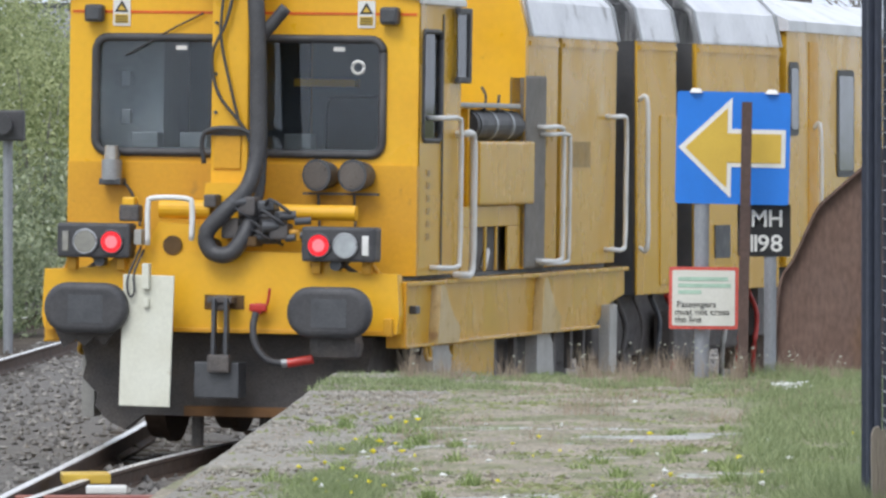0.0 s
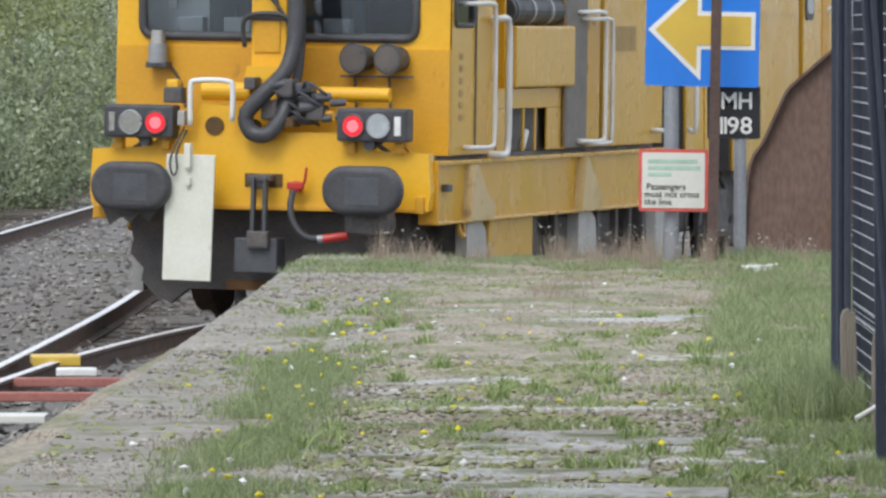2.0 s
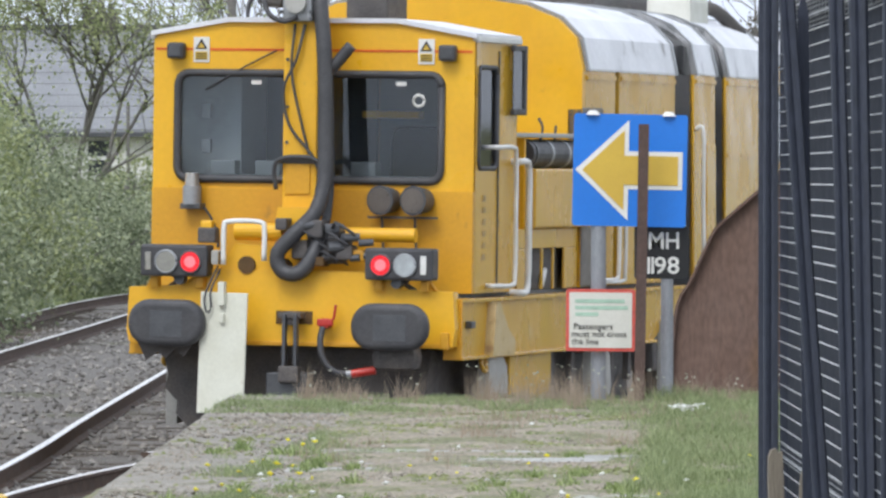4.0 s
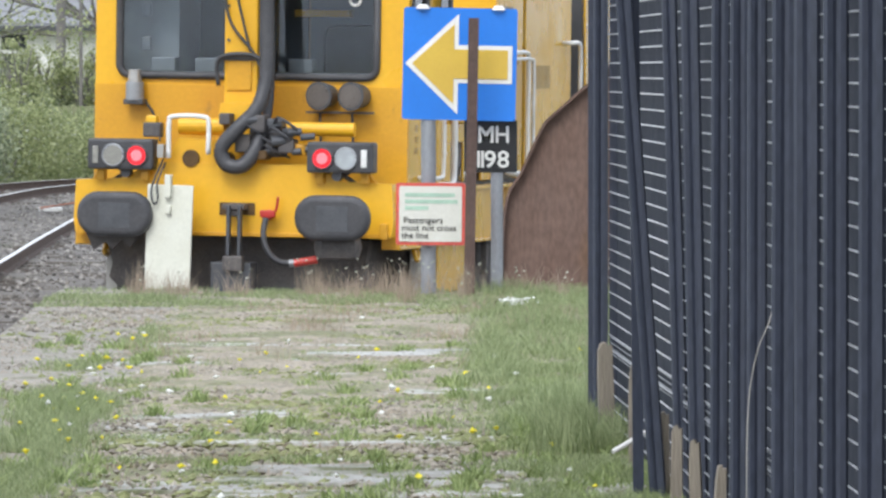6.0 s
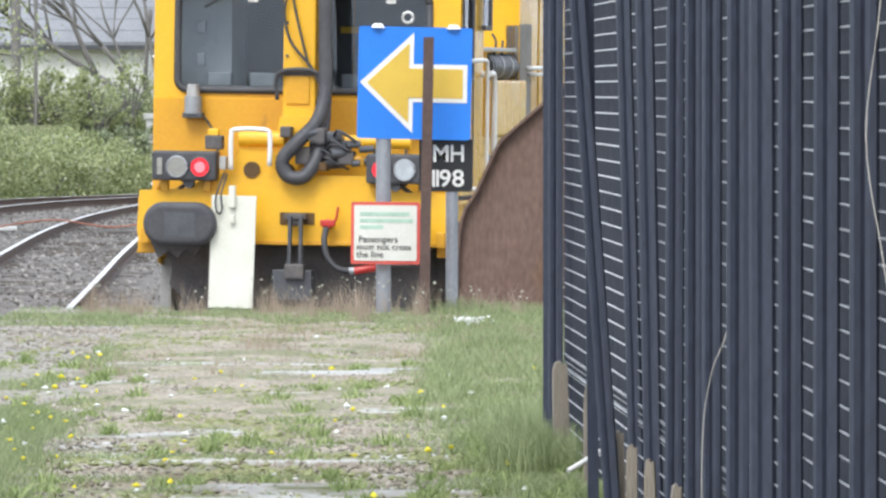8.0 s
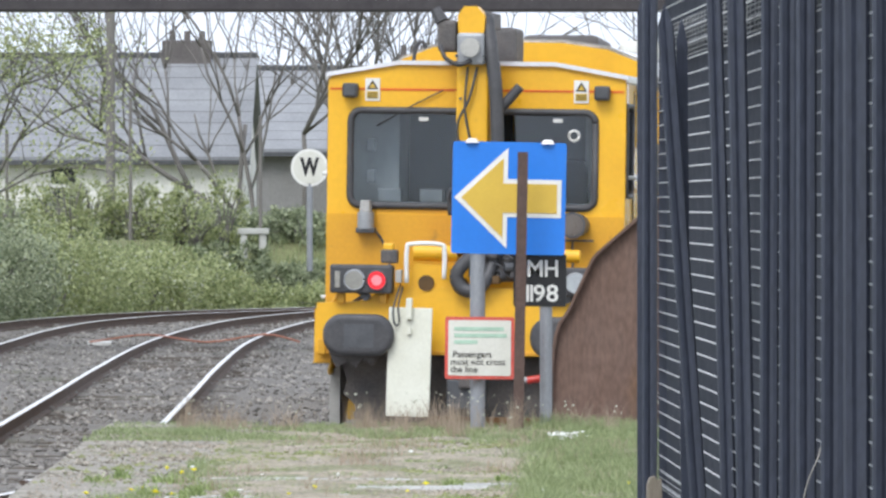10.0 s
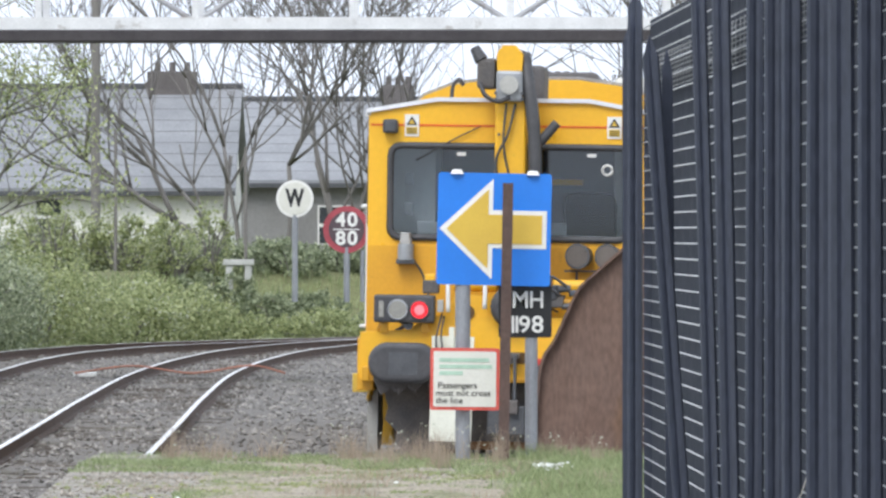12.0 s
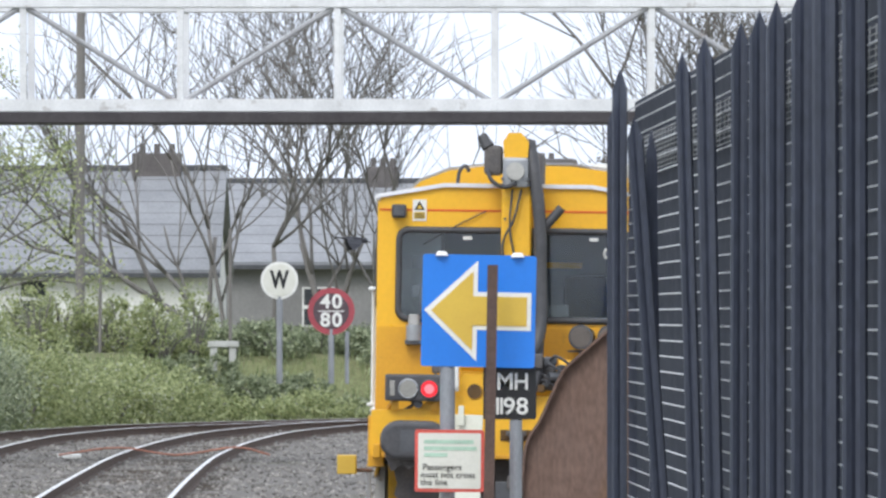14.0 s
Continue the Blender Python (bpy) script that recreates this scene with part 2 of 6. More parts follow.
# ---- building helpers ----
def bx(bm, x0, x1, y0, y1, z0, z1, bevel=0.0, m=None):
    r = bmesh.ops.create_cube(bm, size=1, matrix=Matrix.LocRotScale(((x0 + x1) / 2, (y0 + y1) / 2, (z0 + z1) / 2), None, (abs(x1 - x0), abs(y1 - y0), abs(z1 - z0))))
    vs = r["verts"]
    if bevel:
        es = list({e for v in vs for e in v.link_edges})
        out = bmesh.ops.bevel(bm, geom=es, offset=bevel, segments=2, profile=0.6, affect="EDGES")
        vs = list({v for f in out["faces"] for v in f.verts} | {v for v in vs if v.is_valid})
    if m is not None:
        bmesh.ops.transform(bm, matrix=m, verts=vs)
    return vs


def box(*a, bevel=0.0, m=None):
    bm = bmesh.new()
    bx(bm, *a, bevel=bevel, m=m)
    return bm


def cy(bm, a, b, r, r2=None, seg=14):
    a, b = Vector(a), Vector(b)
    d = b - a
    m = Matrix.Translation((a + b) / 2) @ d.to_track_quat("Z", "Y").to_matrix().to_4x4()
    return bmesh.ops.create_cone(bm, cap_ends=True, segments=seg, radius1=r, radius2=r if r2 is None else r2, depth=d.length, matrix=m)["verts"]


def cyl(a, b, r, r2=None, seg=14):
    bm = bmesh.new()
    cy(bm, a, b, r, r2, seg)
    return bm


def smooth_path(pts, n=6):
    """Catmull-Rom through the points."""
    p = [Vector(q) for q in pts]
    p = [p[0] * 2 - p[1]] + p + [p[-1] * 2 - p[-2]]
    out = []
    for i in range(1, len(p) - 2):
        for k in range(n):
            t = k / n
            a, b, c, d = p[i - 1], p[i], p[i + 1], p[i + 2]
            out.append(0.5 * (2 * b + (c - a) * t + (2 * a - 5 * b + 4 * c - d) * t * t + (3 * b - a - 3 * c + d) * t ** 3))
    out.append(p[-2])
    return out


def tube(bm, pts, r, seg=8, r2=None):
    """A round bar along a line of points, tapering to r2."""
    pts = [Vector(p) for p in pts]
    rings = []
    up = Vector((0.13, 0.21, 0.97))
    for i, p in enumerate(pts):
        d = (pts[min(i + 1, len(pts) - 1)] - pts[max(i - 1, 0)]).normalized()
        s = d.cross(up)
        if s.length < 0.05:
            s = d.cross(Vector((1, 0, 0)))
        s.normalize()
        q = d.cross(s)
        rr = r if r2 is None else r + (r2 - r) * i / max(1, len(pts) - 1)
        rings.append([bm.verts.new(p + rr * (math.cos(a) * s + math.sin(a) * q)) for a in (2 * math.pi * k / seg for k in range(seg))])
    for a, b in zip(rings, rings[1:]):
        for k in range(seg):
            bm.faces.new((a[k], a[(k + 1) % seg], b[(k + 1) % seg], b[k])).smooth = True
    bm.faces.new(rings[0][::-1])
    bm.faces.new(rings[-1])
    return bm


def pipe(pts, r, seg=8, n=5):
    return tube(bmesh.new(), smooth_path(pts, n), r, seg)


def prism(pts, y0, y1, axis="y"):
    """A flat outline (x, z) given depth from y0 to y1."""
    bm = bmesh.new()
    place = (lambda p, y: (p[0], y, p[1])) if axis == "y" else ((lambda p, y: (y, p[0], p[1])) if axis == "x" else (lambda p, y: (p[0], p[1], y)))
    a = [bm.verts.new(place(p, y0)) for p in pts]
    b = [bm.verts.new(place(p, y1)) for p in pts]
    bm.faces.new(a)
    bm.faces.new(b[::-1])
    for i in range(len(pts)):
        j = (i + 1) % len(pts)
        bm.faces.new((a[j], a[i], b[i], b[j]))
    bmesh.ops.recalc_face_normals(bm, faces=bm.faces)
    return bm


def rounded(x0, x1, z0, z1, r, n=5):
    """Outline of a rounded rectangle."""
    pts = []
    for cx, cz, a0 in ((x1 - r, z1 - r, 0), (x0 + r, z1 - r, 90), (x0 + r, z0 + r, 180), (x1 - r, z0 + r, 270)):
        for k in range(n + 1):
            a = radians(a0 + 90 * k / n)
            pts.append((cx + r * math.cos(a), cz + r * math.sin(a)))
    return pts


def part(name, bm, material, parent=None, label=""):
    me = bpy.data.meshes.new(name)
    bmesh.ops.recalc_face_normals(bm, faces=bm.faces)
    bm.to_mesh(me)
    bm.free()
    for m in material if isinstance(material, (list, tuple)) else [material]:
        me.materials.append(m)
    ob = new(name, me)
    ob.parent = parent
    return tagged(ob, label)


def thing(name, label, category, m=None, group="", kind=""):
    ob = new(name)
    ob.empty_display_size = 0.2
    if m is not None:
        ob.matrix_basis = m
    return tagged(ob, label, category, group, kind)


def lettering(name, text, size, m, material, parent, label="", width=None, bold=0.0):
    cu = bpy.data.curves.new(name, "FONT")
    cu.offset = bold
    cu.body, cu.size, cu.extrude, cu.align_x, cu.align_y = text, size, 0.002, "CENTER", "CENTER"
    tmp = new(name + "_tmp", cu)
    bpy.context.view_layer.update()
    me = bpy.data.meshes.new_from_object(tmp.evaluated_get(bpy.context.evaluated_depsgraph_get()))
    bpy.data.objects.remove(tmp)
    squeeze = 1.0
    if width:
        xs_ = [v.co.x for v in me.vertices]
        squeeze = width / (max(xs_) - min(xs_))
        me.transform(Matrix.Translation((-(max(xs_) + min(xs_)) / 2, 0, 0)))
    me.transform(m @ Matrix.Diagonal((squeeze, 1, 1, 1)))
    me.materials.clear()
    me.materials.append(material)
    ob = new(name, me)
    ob.parent = parent
    return tagged(ob, label)


UPRIGHT = pose(0, 0, 0, 90)      # lettering that faces the camera side (-y)


def cloud_mesh(name, verts, faces, material, parent=None, label="", kind=""):
    me = bpy.data.meshes.new(name)
    me.from_pydata(verts, [], faces)
    me.materials.append(material)
    ob = new(name, me)
    ob.parent = parent
    return tagged(ob, label, kind=kind)


rng = np.random.default_rng(7)


def leaf_quads(centres, size, flat=0.6):
    """A small folded leaf or clump at each centre, turned at random."""
    n = len(centres)
    u = rng.normal(size=(n, 3))
    u /= np.linalg.norm(u, axis=1)[:, None]
    w = rng.normal(size=(n, 3))
    w -= u * (w * u).sum(1)[:, None]
    w /= np.linalg.norm(w, axis=1)[:, None]
    s = size * rng.uniform(0.5, 1.3, n)[:, None]
    v = np.stack([centres - u * s, centres + w * s * flat, centres + u * s, centres - w * s * flat], 1).reshape(-1, 3)
    f = np.arange(4 * n).reshape(-1, 4)
    return v.tolist(), f.tolist()


def blades(xy, z, h, w, lean=0.4):
    """Grass blades: two-piece bent triangles at the given ground points."""
    n = len(xy)
    a = rng.uniform(0, 2 * np.pi, n)
    hh = h * rng.uniform(0.45, 1.25, n)
    ww = w * rng.uniform(0.6, 1.2, n)
    side = np.stack([np.cos(a), np.sin(a), 0 * a], 1) * ww[:, None] / 2
    b = rng.uniform(0, 2 * np.pi, n)
    ln = lean * hh * rng.uniform(0, 1, n)
    out = np.stack([np.cos(b) * ln, np.sin(b) * ln, 0 * b], 1)
    base = np.concatenate([xy, np.full((n, 1), 0.0) + np.reshape(z, (-1, 1))], 1)
    upv = np.zeros((n, 3))
    upv[:, 2] = hh
    mid = base + upv * 0.55 + out * 0.35
    tip = base + upv + out
    v = np.stack([base - side, base + side, mid + side * 0.7, mid - side * 0.7, tip], 1).reshape(-1, 3)
    i = np.arange(n)[:, None] * 5
    f = [list(q) for q in (i + np.array([[0, 1, 2, 3]]))] + [list(q) for q in (i + np.array([[3, 2, 4]]))]
    return v.tolist(), [[int(k) for k in q] for q in f]


def lumps(pts, r0, r1, squash=0.8):
    """Small uneven eight-sided lumps at the given points."""
    n = len(pts)
    octa = np.array([(1, 0, 0), (0, 1, 0), (-1, 0, 0), (0, -1, 0), (0, 0, squash), (0, 0, -squash)], float)
    r = rng.uniform(r0, r1, n)[:, None, None]
    v = octa[None] * r * rng.uniform(0.6, 1.35, (n, 6, 1)) + rng.normal(0, 1, (n, 6, 3)) * r * 0.15 + np.asarray(pts)[:, None, :]
    fo = np.array([(0, 1, 4), (1, 2, 4), (2, 3, 4), (3, 0, 4), (1, 0, 5), (2, 1, 5), (3, 2, 5), (0, 3, 5)])
    return v.reshape(-1, 3).tolist(), (np.arange(n)[:, None, None] * 6 + fo).reshape(-1, 3).tolist()


CRUMB = island_mat("dirt_crumbs", (0.15, 0.13, 0.10), (0.43, 0.39, 0.33), 0.95)
MOSS = island_mat("moss_cushions", (0.14, 0.155, 0.06), (0.28, 0.29, 0.14), 0.95)


# ---- ground, ballast, tracks ----
def sheet(name, xs, ys, zf, material, label, category="ground", holes=None):
    v, f = [], []
    for y in ys:
        for x in xs:
            v.append((x, y, zf(x, y)))
    nx = len(xs)
    for j in range(len(ys) - 1):
        for i in range(nx - 1):
            f.append((j * nx + i, j * nx + i + 1, (j + 1) * nx + i + 1, (j + 1) * nx + i))
    ob = cloud_mesh(name, v, f, material)
    return tagged(ob, label, category, kind="structure")


def hedge_line(y):
    """x of the foot of the bank beside the far track."""
    return float(np.interp(y, [0, 60, 110, 139, 150, 160, 166, 172, 200], [-9.5, -9.6, -10.6, -11.6, -10.6, -8.5, -6.0, 0.0, 40.0]))


def land(x, y):
    d = hedge_line(y) - x
    k = min(1.0, max(0.0, (d - 0.4) / 9.0))
    n = 0.12 * noise.noise((x * 0.25, y * 0.25, 0)) if d > 0.5 else 0
    return -1.0 + 1.7 * k * k * (3 - 2 * k) + n


gx = [-2500, -900, -300, -120, -60] + list(np.arange(-40, 12.1, 1.0)) + [20, 40, 80, 160, 400, 1000, 2500]
gy = [-2500, -600, -100, -20] + list(np.arange(0, 240, 2.0)) + [260, 300, 400, 700, 1500, 4000]
sheet("ground", [float(v) for v in gx], [float(v) for v in gy], land, GROUND, "rough green grassy ground rising to a bank beside the railway")


def ballast_z(x, y):
    return BED + 0.035 * noise.noise((x * 0.9, y * 0.5, 2)) + 0.012 * noise.noise((x * 4, y * 4, 5)) - (0.1 if x < hedge_line(y) + 0.5 else 0)


sheet("ballast_bed", [float(v) for v in np.arange(-13.0, 6.1, 0.25)], [float(v) for v in np.arange(20, 182, 0.7)], ballast_z, BALLAST, "grey and brown stone ballast with mossy patches", "ballast")


def sweep(bm, path, prof, mats):
    rings = []
    for i, p in enumerate(path):
        d = (path[min(i + 1, len(path) - 1)] - path[max(i - 1, 0)])
        s = Vector((d.y, -d.x, 0)).normalized()
        rings.append([bm.verts.new(p + s * a + Vector((0, 0, b))) for a, b in prof])
    k = len(prof)
    for a, b in zip(rings, rings[1:]):
        for i in range(k):
            fc = bm.faces.new((a[i], a[(i + 1) % k], b[(i + 1) % k], b[i]))
            fc.material_index = mats[i]
    bm.faces.new(rings[0][::-1])
    bm.faces.new(rings[-1])


RAIL_PROF = [(-0.07, -0.17), (0.07, -0.17), (0.07, -0.15), (0.012, -0.13), (0.012, -0.045), (0.036, -0.03), (0.036, -0.004), (0.026, 0.0), (-0.026, 0.0), (-0.036, -0.004), (-0.036, -0.03), (-0.012, -0.045), (-0.012, -0.13), (-0.07, -0.15)]
RAIL_MATS = [0, 0, 0, 0, 0, 0, 1, 1, 1, 0, 0, 0, 0, 0]


def rail(path, parent, dz=0.0):
    bm = bmesh.new()
    sweep(bm, [Vector((x, y, RAIL + dz)) for x, y in path], RAIL_PROF, RAIL_MATS)
    return part("rail", bm, (RAILSIDE, RAILTOP), parent)


def beside(path, off):
    out = []
    for i, p in enumerate(path):
        a, b = path[max(i - 1, 0)], path[min(i + 1, len(path) - 1)]
        d = Vector((b[0] - a[0], b[1] - a[1])).normalized()
        out.append((p[0] + d.y * off, p[1] - d.x * off))
    return out


def curve(pts, n=10):
    return [(p.x, p.y) for p in smooth_path([(x, y, 0) for x, y in pts], n)]


LEFT_RAIL = curve([(-5.05, 5), (-5.2, 40), (-5.3, 51), (-5.46, 61), (-5.68, 68.5), (-5.84, 74.6), (-6.22, 89.5), (-6.6, 104), (-6.95, 122), (-6.85, 138), (-6.2, 150), (-4.3, 161), (0.0, 170), (8, 178), (20, 184)])
# the machine's own road: its centre line
ROAD = curve([(-4.3, 5), (-4.42, 40), (-4.45, 50), (-4.42, 57), (-4.04, 59.4), (-3.3, 61.9), (-2.47, 64.2), (-1.63, 66.6), (-0.92, 69.0), (-0.44, 71.4), (0.1, 74.5), (1.2, 81), (3.0, 90), (6, 102)])
FAR_RAIL = beside(curve([(-8.3, 5), (-8.6, 60), (-9.0, 100), (-9.27, 121), (-9.4, 134), (-9.0, 145), (-7.4, 154.5), (-3.5, 163), (2, 169.5), (12, 177)]), -1.68)


def track(label, paths, centre, y_from, y_to, half=1.3):
    tr = tagged(thing("railway_track", label, "track"), kind="structure")
    for p in paths:
        rail(p, tr)
    me = None
    run = 0.0
    for a, b in zip(centre, centre[1:]):
        seg = math.hypot(b[0] - a[0], b[1] - a[1])
        run += seg
        if run >= 0.7 and y_from < a[1] < y_to:
            run = 0.0
            if me is None:
                bm = box(-half, half, -0.125, 0.125, -0.13, 0.0, bevel=0.012)
                me = part("sleeper", bm, SLEEPER, tr)
                ob = me
            else:
                ob = new("sleeper", me.data)
                ob.parent = tr
            ang = math.atan2(b[0] - a[0], b[1] - a[1])
            ob.matrix_basis = pose(a[0], a[1], RAIL - 0.165, 0, 0, -math.degrees(ang))
    return tr


def dense(path, step=0.72):
    out = [path[0]]
    for a, b in zip(path, path[1:]):
        L = math.hypot(b[0] - a[0], b[1] - a[1])
        k = max(1, int(L / step))
        out += [(a[0] + (b[0] - a[0]) * i / k, a[1] + (b[1] - a[1]) * i / k) for i in range(1, k + 1)]
    return out


mid_left = dense(beside(LEFT_RAIL, 0.84))
track("main line with rusty rails, bright heads and timber sleepers", [LEFT_RAIL, beside(LEFT_RAIL, 1.68)], mid_left, 40, 170)
own = [p for p in ROAD if p[1] > 60.5]
track("diverging road of a turnout, rusty rails on timber sleepers", [beside(own, -0.84), beside([p for p in ROAD if p[1] > 62.5], 0.84)], dense(own), 60, 100)
track("far track with rusty rails curving behind the main line", [FAR_RAIL, beside(FAR_RAIL, 1.68)], dense(beside(FAR_RAIL, 0.84)), 60, 166)
# switch blade lying against the stock rail
blade = tagged(thing("switch_blade", "worn steel switch blade curving off the stock rail", "rail"), kind="structure")
rail(curve([(-5.16, 45.5), (-5.1, 49), (-4.95, 53), (-4.65, 57), (-4.2, 60.5)]), blade, -0.015)

# loose stones on the bed
n = 26000
sy = 44 + 120 * rng.random(n) ** 1.6
sx = rng.uniform(-10.5, 2.5, n)
keep = (sx < -3.3) | (sy > 52)
sx, sy = sx[keep], sy[keep]
n = len(sx)
octa = np.array([(1, 0, 0), (0, 1, 0), (-1, 0, 0), (0, -1, 0), (0, 0, 0.8), (0, 0, -0.8)], float)
r = rng.uniform(0.016, 0.045, n)[:, None, None]
jit = octa[None] * r * rng.uniform(0.6, 1.3, (n, 6, 1)) + rng.normal(0, 0.006, (n, 6, 3))
sz = np.array([ballast_z(a, b) for a, b in zip(sx, sy)]) + 0.012
jit += np.stack([sx, sy, sz], 1)[:, None, :]
fo = np.array([(0, 1, 4), (1, 2, 4), (2, 3, 4), (3, 0, 4), (1, 0, 5), (2, 1, 5), (3, 2, 5), (0, 3, 5)])
tagged(cloud_mesh("ballast_stones", jit.reshape(-1, 3).tolist(), (np.arange(n)[:, None, None] * 6 + fo).reshape(-1, 3).tolist(), STONE), "loose angular grey ballast stones on the track bed", "ballast", kind="stuff")


# ---- platform ----
def edge_x(y):
    return -2.68 - 0.0207 * (y - 26)


platform = tagged(thing("platform", "disused station platform of mossy slabs with concrete coping", "platform"), kind="structure")
END = 50.9
bm = prism([(edge_x(-8) + 0.06, -8), (9, -8), (9, END + 0.6), (edge_x(END) + 0.06, END - 0.05)], -1.0, -0.05, axis="z")
part("platform_core", bm, SOIL, platform, "packed soil and rubble core")
coping = None
y = 12.0
while y < END:
    L = 0.92
    x0 = edge_x(y)
    if coping is None:
        coping = part("coping_slab", box(0, 1.02, 0, 0.905, -0.16, 0, bevel=0.014), CONCRETE, platform, "worn concrete coping slab")
        ob = coping
    else:
        ob = new("coping_slab", coping.data)
        ob.parent = platform
    ob.matrix_basis = pose(x0, y, random.uniform(-0.006, 0.006), random.uniform(-0.25, 0.25), random.uniform(-0.3, 0.3), 1.19)
    y += L
slab_a = None
rows = 0
y = 19.0
while y < 41:
    x = edge_x(y) + 1.06 + (0.25 if rows % 2 else 0.0) - 0.25
    while x < 1.1:
        if slab_a is None:
            slab_a = part("paving_slab", box(0.012, 0.738, 0.02, 0.392, -0.07, 0, bevel=0.012), SLAB, platform, "weathered mossy paving slab")
            ob = slab_a
        else:
            ob = new("paving_slab", slab_a.data)
            ob.parent = platform
        ob.matrix_basis = pose(x, y, random.uniform(-0.024, 0.010), random.uniform(-1.3, 1.0), random.uniform(-0.7, 0.7), random.uniform(-0.4, 0.4))
        x += 0.75
    y += 0.42
    rows += 1


def dirt_z(x, y):
    far = min(1.0, max(0.0, (y - 27) / 9))
    k = noise.noise((x * 1.1, y * 0.8, 7)) + 0.6 * noise.noise((x * 3.1, y * 2.4, 3))
    edge = 0.05 * max(0.0, 1 - (x - edge_x(y) - 0.15) / 0.9) if x < edge_x(y) + 1.05 else 0.0
    return -0.016 + 0.024 * far + 0.014 * k + 0.006 * noise.noise((x * 9, y * 9, 1)) - edge


dirt = sheet("dirt_layer", [float(v) for v in np.arange(-3.0, 1.7, 0.07)], [float(v) for v in np.arange(19, 50.7, 0.09)], dirt_z, DIRT, "thin gravelly brown dirt and moss lying over the slabs", "dirt")


n = 34000
cyy = 20 + 31 * rng.random(n) ** 0.9
cxx = np.array([edge_x(q) for q in cyy]) + 0.03 + rng.random(n) * 4.0
ck = np.array([noise.noise((p * 1.4, q * 0.9, 13)) for p, q in zip(cxx, cyy)])
sel = (ck + rng.normal(0, 0.25, n) > 0.0) & (cxx < 1.2)
v, f = lumps(np.stack([cxx, cyy, np.full(n, 0.004)], 1)[sel], 0.006, 0.017, 0.7)
tagged(cloud_mesh("dirt_crumbs", v, f, CRUMB), "small stones and dirt crumbs lying on the platform", "gravel", kind="stuff")
sel = (ck + rng.normal(0, 0.2, n) < -0.12) & (cxx < 1.2) & ((cxx > np.array([edge_x(q) for q in cyy]) + 0.9) | (rng.random(n) < 0.3))
v, f = lumps(np.stack([cxx, cyy, np.full(n, 0.0)], 1)[sel], 0.010, 0.032, 0.5)
tagged(cloud_mesh("moss_cushions", v, f, MOSS), "low brown-green moss cushions on the platform", "moss", kind="stuff")


